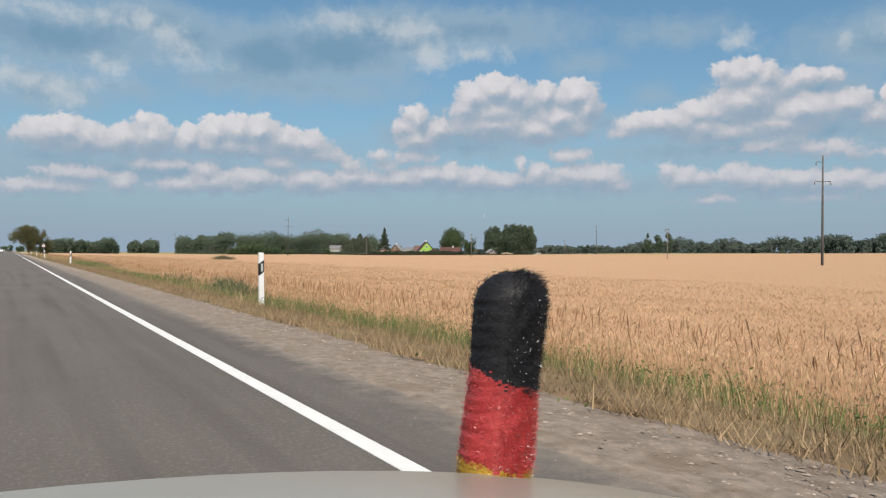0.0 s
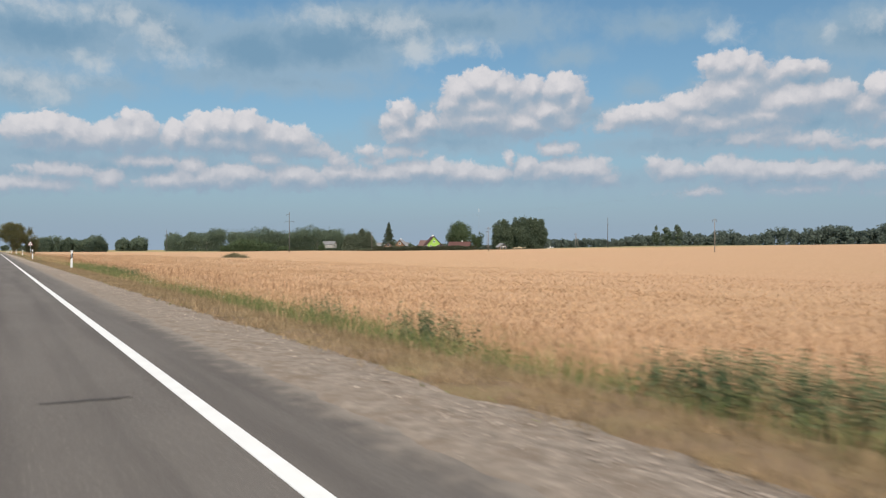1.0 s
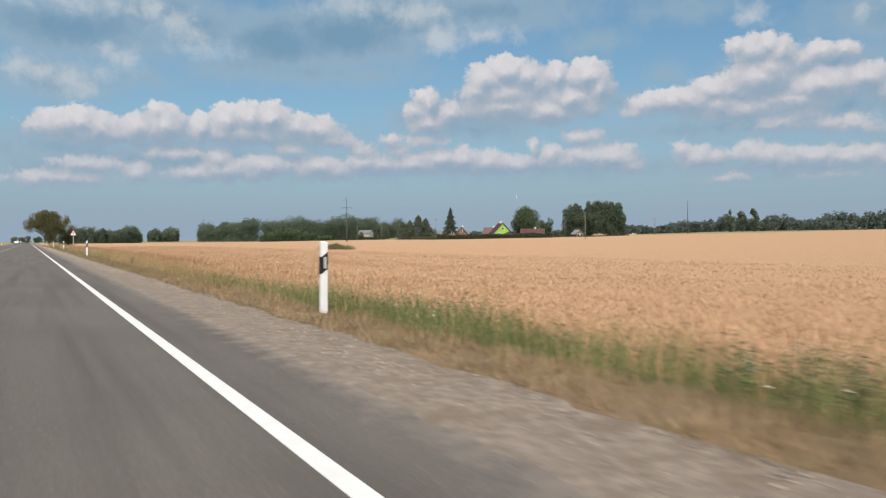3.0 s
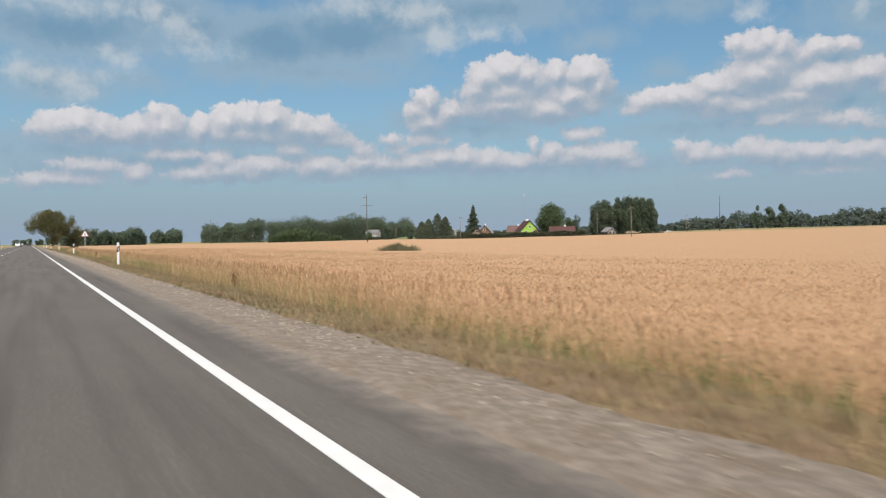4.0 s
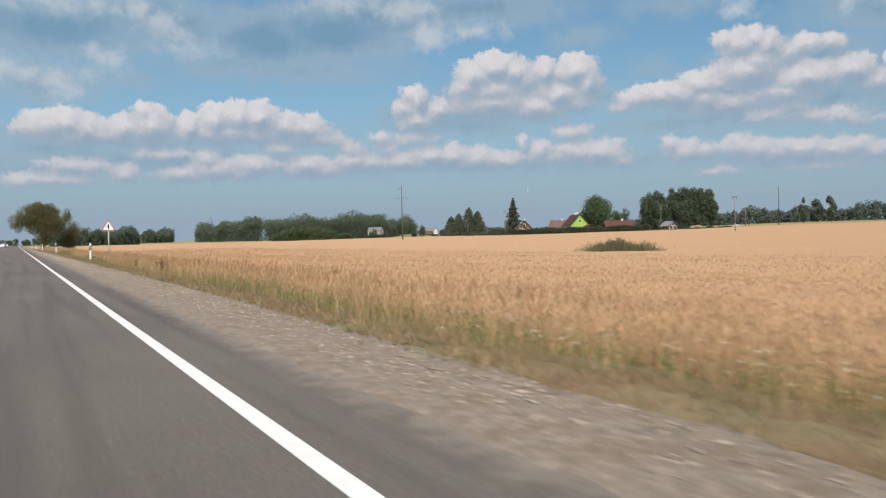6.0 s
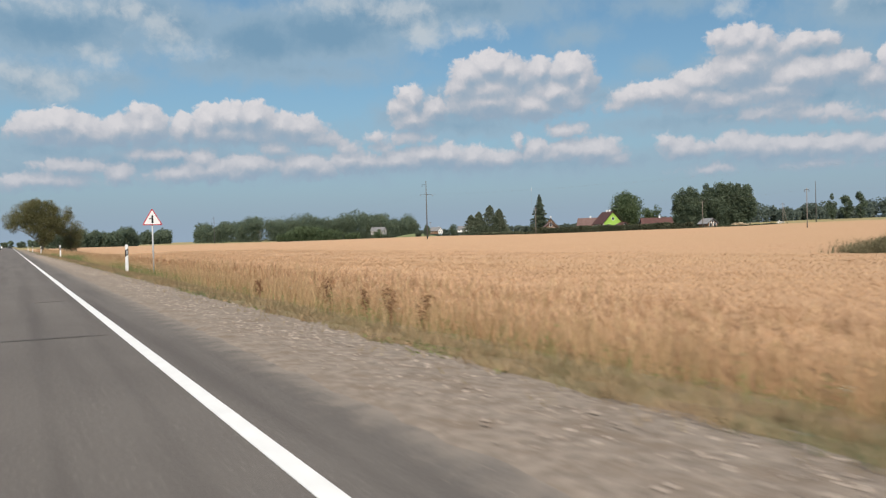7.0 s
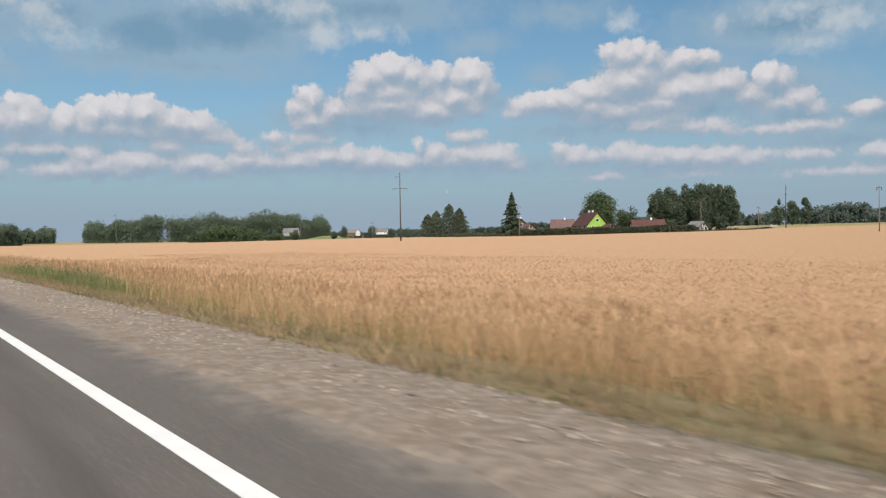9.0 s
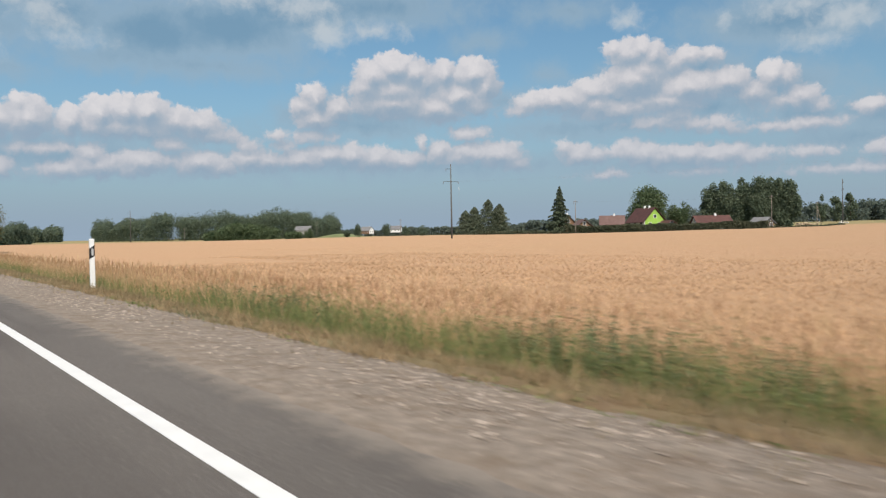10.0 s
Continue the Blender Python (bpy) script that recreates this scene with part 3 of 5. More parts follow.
xs = np.concatenate([np.geomspace(4500, 12, 40) * -1, np.arange(-11, 12.1, 0.5), np.geomspace(13, 4500, 70)])
ys = np.concatenate([np.geomspace(3000, 40, 20) * -1, np.arange(-30, 400, 6), np.geomspace(410, 4700, 50)])
ground = tagged(part("ground", grid_mesh("ground", xs, ys, land, GROUND), GROUND), "dry summer meadow and field soil reaching the horizon", "ground", kind="structure")

# ---- the road ----
def strip(name, x0, x1, y0, y1, z0, z1, mat, thick=0.0, step=4.0):
    """A strip along the road with a little thickness, following its length."""
    n = max(2, int((y1 - y0) / step) + 1)
    y = np.linspace(y0, y1, n)
    prof = [(x0, z0 - thick), (x0, z0), (x1, z1), (x1, z1 - thick)]
    v = np.array([[(px, yy, pz) for px, pz in prof] for yy in y]).reshape(-1, 3)
    f = []
    for i in range(n - 1):
        a = i * 4
        f += [(a + k, a + (k + 1) % 4, a + 4 + (k + 1) % 4, a + 4 + k) for k in range(4)]
    return mesh_data(name, v, np.array(f), mat)


road = tagged(part("road", strip("road", -6.4, ASPHALT_EDGE, -120, 1500, 0.0, 0.0, ASPHALT, 0.12, 10), ASPHALT), "worn grey asphalt country road", "road", kind="structure")
part("edge_line", strip("edge_line", EDGE_LINE - 0.055, EDGE_LINE + 0.055, -120, 1400, 0.005, 0.005, LINE, 0.004), LINE, road, "white painted edge line")
part("edge_line", strip("edge_line", -5.55, -5.44, -120, 1400, 0.005, 0.005, LINE, 0.004), LINE, road, "white painted edge line")
for k in range(-2, 40):
    part("centre_dash", strip("centre_dash", -2.01, -1.90, k * 12.0, k * 12.0 + 4.0, 0.005, 0.005, LINE, 0.004), LINE, road)

ROAD_DARK = material("dark_mark", (0.045, 0.041, 0.038), (0.075, 0.068, 0.062), 0.8, 6, bump=0.4)


def road_mark(x, y, length, width, turn):
    """A worn tar seam or dark patch with an uneven rim."""
    out = []
    for k in range(22):
        a = 2 * math.pi * k / 22
        r = 1 + 0.22 * rng.normal()
        out.append((math.cos(a) * length / 2 * r, math.sin(a) * width / 2 * r))
    ob = part("dark_mark", prism(out, 0.003, "z"), ROAD_DARK, road, "dark mark on the asphalt")
    ob.matrix_local = pose(x, y, 0.001, 0, 0, turn)


road_mark(0.75, 145.6, 1.3, 0.10, -10)
road_mark(0.95, 25.0, 0.6, 0.09, -5)
# a broader dark patch, turned across the lane
road_mark(1.0, 191.05, 0.85, 0.30, -15)
road_mark(0.85, 57.95, 0.55, 0.06, 3)
road_mark(1.07, 151.6, 0.4, 0.05, 4)
gravel_ys = np.arange(-20, 420, 0.25)


def shoulder_mesh(name, x0, x1, height, mat, nx, start=lambda y: 0 * y, end=lambda y: 0 * y):
    xs_ = np.linspace(0, 1, nx)
    gx, gy = np.meshgrid(xs_, gravel_ys, indexing="ij")
    lo = x0 + (0.025 * ripple(gy, gx * 0, 0.9, 2.0) + 0.025 * ripple(gy, gx * 0, 0.23, 1.0))
    lo = lo + start(gy)
    X = lo + gx * (x1 + end(gy) - lo)
    Z = height(X, gy)
    n, m = gx.shape
    idx = np.arange(n * m).reshape(n, m)
    f = np.stack([idx[:-1, :-1], idx[1:, :-1], idx[1:, 1:], idx[:-1, 1:]], -1).reshape(-1, 4)
    return mesh_data(name, np.stack([X, gy, Z], -1).reshape(-1, 3), f, mat, True)


part_g = part("gravel_shoulder", shoulder_mesh("gravel_shoulder", ASPHALT_EDGE - 0.22, 0.45,
              lambda x, y: -0.03 + 0.042 * ramp(2.2, 2.45, x) - 0.085 * np.clip(x - ASPHALT_EDGE, 0, 9) + 0.011 * ripple(x, y, 0.22, 4.0) + 0.006 * ripple(x, y, 0.07, 2.0), GRAVEL, 24, end=gravel_edge), GRAVEL)
tagged(part_g, "pale dusty gravel shoulder beside the asphalt", "shoulder", kind="structure")
part_t = part("grass_verge", shoulder_mesh("grass_verge", -0.1, CROP_EDGE + 0.6,
              lambda x, y: land(x, y) - 0.05 + 0.10 * ramp(-0.05, 0.22, x - gravel_edge(y) + 0.14 * ripple(y, x, 0.9, 7.0)) + 0.03 * ripple(x, y, 0.4, 3.0), TURF, 26, start=gravel_edge), TURF)
tagged(part_t, "dry trodden grass verge beyond the gravel", "verge", kind="structure")


def scatter(x0, x1, y0, y1, density):
    n = int((x1 - x0) * (y1 - y0) * density)
    return rng.uniform(x0, x1, n), rng.uniform(y0, y1, n)


def stones():
    x, y = scatter(ASPHALT_EDGE - 0.42, GRAVEL_EDGE + 0.85, 0, 228, 330)
    keep = (x < gravel_edge(y) + 0.1) & (rng.random(len(x)) < 0.10 * ramp(2.0, 2.4, x) + 0.90 * ramp(2.45, 2.95, x) * (0.3 + 0.7 * ramp(-0.3, 0.4, ripple(y, x, 3.0, 1.0))))
    x, y = x[keep], y[keep]
    s = 0.006 + (0.019 + 0.008 * ramp(75, 95, y)) * rng.random(len(x)) ** (5 - 1.6 * ramp(75, 95, y)) * ramp(2.3, 2.9, x)
    base = np.array([(1, 0, 0), (0, 1, 0), (-1, 0, 0), (0, -1, 0), (0.25, 0.2, 0.45)])
    tri = np.array([(0, 1, 4), (1, 2, 4), (2, 3, 4), (3, 0, 4)])
    j = base[None] * rng.uniform(0.6, 1.4, (len(x), 5, 3))
    a = rng.uniform(0, 6.28, len(x))
    rx = j[:, :, 0] * np.cos(a)[:, None] - j[:, :, 1] * np.sin(a)[:, None]
    ry = j[:, :, 0] * np.sin(a)[:, None] + j[:, :, 1] * np.cos(a)[:, None]
    z = np.minimum(0.016 - 0.085 * (x - ASPHALT_EDGE), 0.004 + 0.012 * ramp(2.35, 2.5, x))
    v = np.stack([x[:, None] + rx * s[:, None], y[:, None] + ry * s[:, None], z[:, None] + j[:, :, 2] * s[:, None] * 0.8], -1)
    f = tri[None] + (np.arange(len(x)) * 5)[:, None, None]
    return mesh_data("loose_stones", v.reshape(-1, 3), f.reshape(-1, 3), STONE)


tagged(part("loose_stones", stones(), STONE), "pale loose stones scattered over the gravel shoulder", "stones", kind="stuff")

# ---- grasses and crop ----


def blades(x, y, z, h, w, lean, heads=0.0, plain=False, plump=2.0):
    """Bent blades, one strip of two triangles plus a tip each; heads: length of a seed head as a part of the height."""
    n = len(x)
    a = rng.uniform(0, 2 * np.pi, n)
    la = rng.uniform(0, 2 * np.pi, n)
    lx, ly = np.cos(la) * lean * h, np.sin(la) * lean * h
    wx, wy = np.cos(a) * w / 2, np.sin(a) * w / 2
    p0 = np.stack([x - wx, y - wy, z], -1)
    p1 = np.stack([x + wx, y + wy, z], -1)
    p2 = np.stack([x + lx * 0.35 + wx * 0.8, y + ly * 0.35 + wy * 0.8, z + h * 0.62], -1)
    p3 = np.stack([x + lx * 0.35 - wx * 0.8, y + ly * 0.35 - wy * 0.8, z + h * 0.62], -1)
    p4 = np.stack([x + lx, y + ly, z + h], -1)
    if plain:
        v, f = np.stack([p0, p1, p4], 1), np.array([(0, 1, 2)])
    elif not heads:
        v = np.stack([p0, p1, p2, p3, p4], 1)
        f = np.array([(0, 1, 2), (0, 2, 3), (3, 2, 4)])
    else:
        # a plump head on the stalk's end
        q = heads
        b0 = np.stack([x + lx * (1 - q), y + ly * (1 - q), z + h * (1 - q)], -1)
        mid = np.stack([x + lx * (1 - q / 2), y + ly * (1 - q / 2), z + h * (1 - q / 2)], -1)
        hw = np.stack([wx, wy, wx * 0], -1) * plump
        v = np.stack([p0, p1, b0, mid - hw, mid + hw, p4], 1)
        f = np.array([(0, 1, 2), (2, 4, 5), (2, 5, 3)]) if q < 0.5 else np.array([(2, 4, 5), (2, 5, 3)])
    k = v.shape[1]
    faces = f[None] + (np.arange(n) * k)[:, None, None]
    return v.reshape(-1, 3), faces.reshape(-1, 3)


def joined(pieces):
    vs, fs, at = [], [], 0
    for v, f in pieces:
        vs.append(v)
        fs.append(f + at)
        at += len(v)
    return np.concatenate(vs), np.concatenate(fs)


def cards(c, s, flat=0.0, out=None):
    """Leaf clumps: small four-cornered leaves turned all ways, or mostly along out. c: places, s: sizes."""
    n = len(c)
    nm = rng.normal(size=(n, 3)) * (1.0 if out is None else 0.7)
    if out is not None:
        nm += out
    nm[:, 2] += flat
    nm /= np.linalg.norm(nm, axis=1)[:, None]
    u = np.cross(nm, rng.normal(size=(n, 3)))
    u /= np.linalg.norm(u, axis=1)[:, None]
    v = np.cross(nm, u)
    s = np.asarray(s)[:, None]
    p = np.stack([c - u * s, c + v * s * 0.55 + nm * s * 0.15, c + u * s, c - v * s * 0.55 + nm * s * 0.15], 1)
    return p.reshape(-1, 3), np.arange(n * 4).reshape(n, 4)


def lush(y):
    """How green the verge's tall growth is along the road."""
    return np.clip(np.interp(y, [0, 10, 18, 22, 26, 30, 36, 40, 44, 50, 54, 68, 76, 85, 100, 106, 112, 118, 126, 134, 138, 142, 160, 164, 167, 173, 178, 192.5, 195.2, 200, 206, 214, 240],
                             [0.6, 0.75, 0.7, 0.55, 0.5, 0.85, 0.85, 0.55, 0.35, 0.55, 0.9, 0.9, 0.5, 0.2, 0.08, 0.25, 0.6, 0.45, 0.25, 0.5, 0.3, 0.1, 0.1, 0.35, 0.85, 0.7, 0.12, 0.1, 0.8, 0.85, 0.8, 0.4, 0.3]) + 0.16 * ripple(y, y * 0, 4.0, 2.0), 0, 1)


def trodden(x, y):
    """Low growth round the sign's foot."""
    return 1 - 0.62 * np.exp(-((y - 168.9) / 2.2) ** 2) * (1 - ramp(5.9, 6.4, x))


def verge_grass():
    x, y = scatter(GRAVEL_EDGE - 0.05, TURF_EDGE + 0.5, 0, 260, 620)
    keep = rng.random(len(x)) < np.clip((x - gravel_edge(y) + 0.1) * 2.2 + 0.3 * ripple(x, y, 0.6, 1.0), 0.03, 1)
    x, y = x[keep], y[keep]
    h = rng.uniform(0.03, 0.11, len(x)) * (1 + 0.8 * ramp(4.0, 4.7, x)) * (1 + 0.5 * ripple(x, y, 0.7, 4.0))
    v, f = blades(x, y, land(x, y) + 0.03, h, rng.uniform(0.007, 0.014, len(x)), 0.6, plain=True)
    return mesh_data("short_grass", v, f, SHORT)


def tall_grass():
    x, y = scatter(TURF_EDGE - 0.1, CROP_EDGE + 0.6, 0, 280, 175)
    keep = rng.random(len(x)) < ramp(4.1, 4.9, x - 0.45 * ramp(108, 140, y) + 0.25 * ripple(y, x, 1.6, 1.0)) * (1 - 0.55 * lush(y)) * (0.55 + 0.45 * ripple(x, y, 0.8, 6.0)) * (0.7 + 0.3 * ramp(80, 95, y))
    x, y = x[keep], y[keep]
    h = rng.uniform(0.36, 0.70, len(x)) * (0.55 + 0.45 * ramp(4.2, 5.2, x)) * (1 + 0.18 * ripple(x, y, 1.3, 3.0)) * (0.68 + 0.39 * ramp(80, 100, y)) * trodden(x, y)
    k = rng.random(len(x)) < 0.5
    z = land(x, y) + 0.03
    a = blades(x[k], y[k], z[k], h[k] * 1.25, rng.uniform(0.005, 0.008, k.sum()), 0.28, heads=0.22)
    b = blades(x[~k], y[~k], z[~k], h[~k], rng.uniform(0.006, 0.012, (~k).sum()), 0.4)
    v, f = joined([a, b])
    return mesh_data("tall_dry_grass", v, f, DRY)


def weeds():
    """Fine green stalks and long blades where the ditch is damp, with small leaves on some."""
    x, y = scatter(4.5, 6.5, 0, 240, 300)
    keep = rng.random(len(x)) < lush(y) * (0.7 + 0.4 * ripple(x, y, 1.1, 2.0)) * ramp(4.45, 4.9, x) * (1 - ramp(5.8, 6.5, x))
    x, y = x[keep], y[keep]
    h = rng.uniform(0.15, 0.5, len(x)) * (0.62 + 0.4 * lush(y)) * trodden(x, y) * (0.8 + 0.35 * ramp(46, 56, y)) * (1 + 0.3 * ripple(x, y, 0.9, 5.0))
    z = land(x, y) + 0.03
    v, f = blades(x, y, z, h, rng.uniform(0.005, 0.012, len(x)), 0.35)
    pick = np.arange(0, len(x), 4)
    t = rng.uniform(0.3, 1.0, (len(pick), 7))
    c = np.stack([x[pick][:, None] + rng.normal(0, 0.03, t.shape), y[pick][:, None] + rng.normal(0, 0.03, t.shape), z[pick][:, None] + h[pick][:, None] * 1.1 * t], -1).reshape(-1, 3)
    cv, cf = cards(c, rng.uniform(0.010, 0.024, len(c)), 0.6)
    cf = np.concatenate([cf[:, [0, 1, 2]], cf[:, [0, 2, 3]]])
    v, f = joined([(v, f), (cv, cf)])
    return mesh_data("green_weeds", v, f, GREEN)


def wheat():
    pieces = []
    for x0, x1, y1, dens, wide, low in ((CROP_EDGE - 0.5, 7.3, 240, 190, 1.0, 0.2), (7.1, 11, 230, 215, 1.0, 0.88), (11, 18, 230, 95, 1.2, 0.87), (18, 34, 245, 24, 1.6, 0.85), (34, 66, 280, 5, 2.3, 0.6)):
        x, y = scatter(x0, x1, 2, y1, dens)
        edge = ramp(CROP_EDGE - 0.5, CROP_EDGE + 0.3, x + 0.3 * ripple(y, x, 2.0, 5.0))
        keep = rng.random(len(x)) < edge * (1 - 0.9 * ramp(24, 66, x))
        x, y = x[keep], y[keep]
        top = crop_top(x, y) + 0.02 + rng.normal(0, 0.024, len(x)) + 0.025 * ripple(x, y, 1.7, 1.0) + 0.06 * ripple(x, y, 6.0, 3.0)
        g = land(x, y)
        z = g + (top - g) * low
        pieces.append(blades(x, y, z, top - z, rng.uniform(0.005, 0.008, len(x)) * wide, 0.24 if low < 0.5 else 0.85, heads=0.2 if low < 0.5 else 0.85, plump=2.6 if low < 0.5 else 2.0))
    v, f = joined(pieces)
    return mesh_data("wheat_stalks", v, f, WHEAT)


def crop_mass(x, y):
    dip = 0.035 * (1 - ramp(15, 40, x))
    near = 1 - ramp(60, 200, x)
    return crop_top(x, y) - 0.045 - dip + near * (0.02 * ripple(x, y, 1.7, 1.0) + 0.015 * ripple(x, y, 0.5, 2.0)) + 0.06 * ripple(x, y, 6.0, 3.0)


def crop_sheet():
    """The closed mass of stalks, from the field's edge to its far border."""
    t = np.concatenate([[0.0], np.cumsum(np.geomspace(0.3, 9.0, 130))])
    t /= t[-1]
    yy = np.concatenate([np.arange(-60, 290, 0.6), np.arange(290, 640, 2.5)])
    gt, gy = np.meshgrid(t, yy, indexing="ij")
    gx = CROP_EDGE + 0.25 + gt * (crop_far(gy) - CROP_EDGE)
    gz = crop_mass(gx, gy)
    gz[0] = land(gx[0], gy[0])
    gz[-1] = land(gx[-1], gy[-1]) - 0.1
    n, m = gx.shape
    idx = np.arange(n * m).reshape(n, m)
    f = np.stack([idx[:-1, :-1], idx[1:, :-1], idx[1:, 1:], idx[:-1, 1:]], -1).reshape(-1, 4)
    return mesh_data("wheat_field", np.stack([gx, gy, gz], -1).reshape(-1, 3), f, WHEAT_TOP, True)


def wildflowers():
    """Flat white flower heads on thin stalks, in drifts along the ditch."""
    pieces = []
    for y0, y1, n in ((36, 46, 46), (55, 62, 14), (66, 70, 26), (109, 113, 30), (117.5, 124, 80), (166, 170, 22), (128, 150, 14)):
        x, y = rng.uniform(4.5, 5.5, n), rng.uniform(y0, y1, n)
        h = rng.uniform(0.16, 0.42, n)
        z = land(x, y) + 0.03
        k = 5
        c = np.stack([np.repeat(x, k) + rng.normal(0, 0.022, n * k), np.repeat(y, k) + rng.normal(0, 0.022, n * k), np.repeat(z + h, k) + rng.normal(0, 0.006, n * k)], -1)
        v, f = cards(c, rng.uniform(0.008, 0.017, n * k), 3.0)
        pieces.append((v, np.concatenate([f[:, [0, 1, 2]], f[:, [0, 2, 3]]])))
    v, f = joined(pieces)
    return mesh_data("wildflowers", v, f, UMBEL)


tagged(part("wildflowers", wildflowers(), UMBEL), "small flat white wildflower heads in the ditch", "wildflowers", kind="stuff")
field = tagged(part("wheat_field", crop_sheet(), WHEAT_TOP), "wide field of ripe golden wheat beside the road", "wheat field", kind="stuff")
tagged(part("wheat_stalks", wheat(), WHEAT), "ripe wheat stalks with plump ears", "wheat", kind="stuff")
tagged(part("short_grass", verge_grass(), SHORT), "short parched grass along the gravel", "grass", kind="stuff")
tagged(part("tall_grass", tall_grass(), DRY), "tall straw-coloured dry grass in the ditch", "grass", kind="stuff")
def tussocks():
    """Straw tussocks and matted thatch between the gravel and the ditch."""
    n = 4600
    y = rng.uniform(0, 235, n)
    x = gravel_edge(y) + 0.04 + rng.uniform(0, 1, n) ** 1.3 * (5.0 - gravel_edge(y))
    keep = rng.random(n) < 0.55 + 0.45 * ripple(x, y, 1.2, 5.0)
    x, y = x[keep], y[keep]
    k = 26
    size = rng.uniform(0.5, 1.3, len(x))
    bx = np.repeat(x, k) + rng.normal(0, 0.055, len(x) * k) * np.repeat(size, k)
    by = np.repeat(y, k) + rng.normal(0, 0.10, len(x) * k) * np.repeat(size, k)
    h = rng.uniform(0.05, 0.17, len(bx)) * np.repeat(size, k)
    v, f = blades(bx, by, land(bx, by) + 0.035, h, rng.uniform(0.006, 0.011, len(bx)), 0.8, plain=True)
    return mesh_data("tussocks", v, f, THATCH)


tagged(part("tussocks", tussocks(), THATCH), "matted straw-coloured tussocks on the trodden verge", "grass", kind="stuff")


def brown_grass():
    """Taller brown seed heads between the straw and the crop."""
    x, y = scatter(5.5, 7.1, 0, 330, 60)
    keep = rng.random(len(x)) < np.interp(y, [0, 20, 27, 38, 42, 50, 54, 82, 96, 330], [0.6, 0.7, 0.2, 0.2, 0.4, 0.35, 0.15, 0.3, 0.8, 0.8]) * (0.6 + 0.6 * ripple(x, y, 1.9, 8.0))
    x, y = x[keep], y[keep]
    v, f = blades(x, y, land(x, y) + 0.03, rng.uniform(0.60, 0.92, len(x)), rng.uniform(0.006, 0.010, len(x)), 0.25, heads=0.24)
    return mesh_data("brown_grass", v, f, BROWN)


BROWN = material("brown_seed_grass", (0.261, 0.140, 0.073), (0.475, 0.286, 0.162), 0.9, 0.5, island=0.9, through_light=0.2)
tagged(part("brown_grass", brown_grass(), BROWN), "tall brown seeding grass before the crop", "grass", kind="stuff")
def nettles():
    """Tall leafy stalks in dark green drifts."""
    pieces = []
    for y0, y1, n in ((20.4, 24.4, 420), (28.0, 29.0, 60), (31.5, 33.5, 35), (53.5, 57.5, 110), (60, 62.5, 70), (66, 69, 40), (199.5, 203, 150), (206, 212, 100)):
        y = rng.uniform(y0, y1, n)
        x = rng.normal(5.85 if y0 < 27 else 5.8, 0.27, n)
        h = rng.uniform(0.44, 0.70, n) * (0.6 + 0.4 * np.sin(np.pi * (y - y0) / (y1 - y0)) ** 0.5)
        z = land(x, y) + 0.03
        v, f = blades(x, y, z, h, np.full(n, 0.008), 0.10)
        pieces.append((v, f))
        k = 16
        t = np.tile(np.linspace(0.2, 1.0, k), n)
        spread = 0.075 * (1.15 - t)
        a = rng.uniform(0, 6.28, n * k)
        c = np.stack([np.repeat(x, k) + np.cos(a) * spread, np.repeat(y, k) + np.sin(a) * spread, np.repeat(z, k) + np.repeat(h, k) * t], -1)
        v, f = cards(c, rng.uniform(0.6, 1.2, n * k) * (0.046 - 0.026 * t), 1.2)
        pieces.append((v, np.concatenate([f[:, [0, 1, 2]], f[:, [0, 2, 3]]])))
    v, f = joined(pieces)
    return mesh_data("nettles", v, f, NETTLE)


def sod_tufts():
    """Dark green tufts on the lip where the sod meets the gravel."""
    x, y = scatter(3.45, 4.0, 84, 240, 260)
    x = x + gravel_edge(y) - 3.5
    keep = rng.random(len(x)) < ramp(0.15, 0.75, ripple(y, x, 1.9, 4.0) + 0.4 * ripple(x, y, 0.5, 6.0))
    x, y = x[keep], y[keep]
    v, f = blades(x, y, land(x, y) + 0.03, rng.uniform(0.04, 0.13, len(x)), rng.uniform(0.006, 0.012, len(x)), 0.5, plain=True)
    return mesh_data("sod_tufts", v, f, NETTLE)


def creepers():
    """Low green growth in patches where the gravel ends."""
    x, y = scatter(3.25, 4.05, 0, 330, 420)
    shift = gravel_edge(y) - 3.45
    patch = ripple(y, x * 2, 1.4, 9.0) + 0.5 * ripple(x, y, 0.4, 3.0)
    keep = rng.random(len(x)) < ramp(0.05, 0.6, patch) * (0.06 + 0.40 * ramp(80, 95, y)) * (1 - ramp(3.75, 4.05, x)) * ramp(3.25, 3.45, x)
    x, y = x[keep], y[keep]
    x = x + shift[keep]
    c = np.stack([x, y, land(x, y) + 0.02 + 0.06 * rng.random(len(x))], -1)
    v, f = cards(c, rng.uniform(0.012, 0.03, len(x)), 1.0)
    return mesh_data("creepers", v, f, GREEN)


NETTLE = material("nettle_leaves", (0.091, 0.127, 0.065), (0.189, 0.227, 0.117), 0.8, 0.8, island=0.8, through_light=0.3)
tagged(part("nettles", nettles(), NETTLE), "tall dark green nettles standing in the ditch", "nettles", kind="stuff")
tagged(part("sod_tufts", sod_tufts(), NETTLE), "dark green grass tufts on the sod's lip", "grass", kind="stuff")
tagged(part("creepers", creepers(), GREEN), "low green creeping weeds on the gravel's rim", "weeds", kind="stuff")
tagged(part("ditch_weeds", weeds(), GREEN), "patches of green weeds in the ditch", "weeds", kind="stuff")

# ---- trees ----


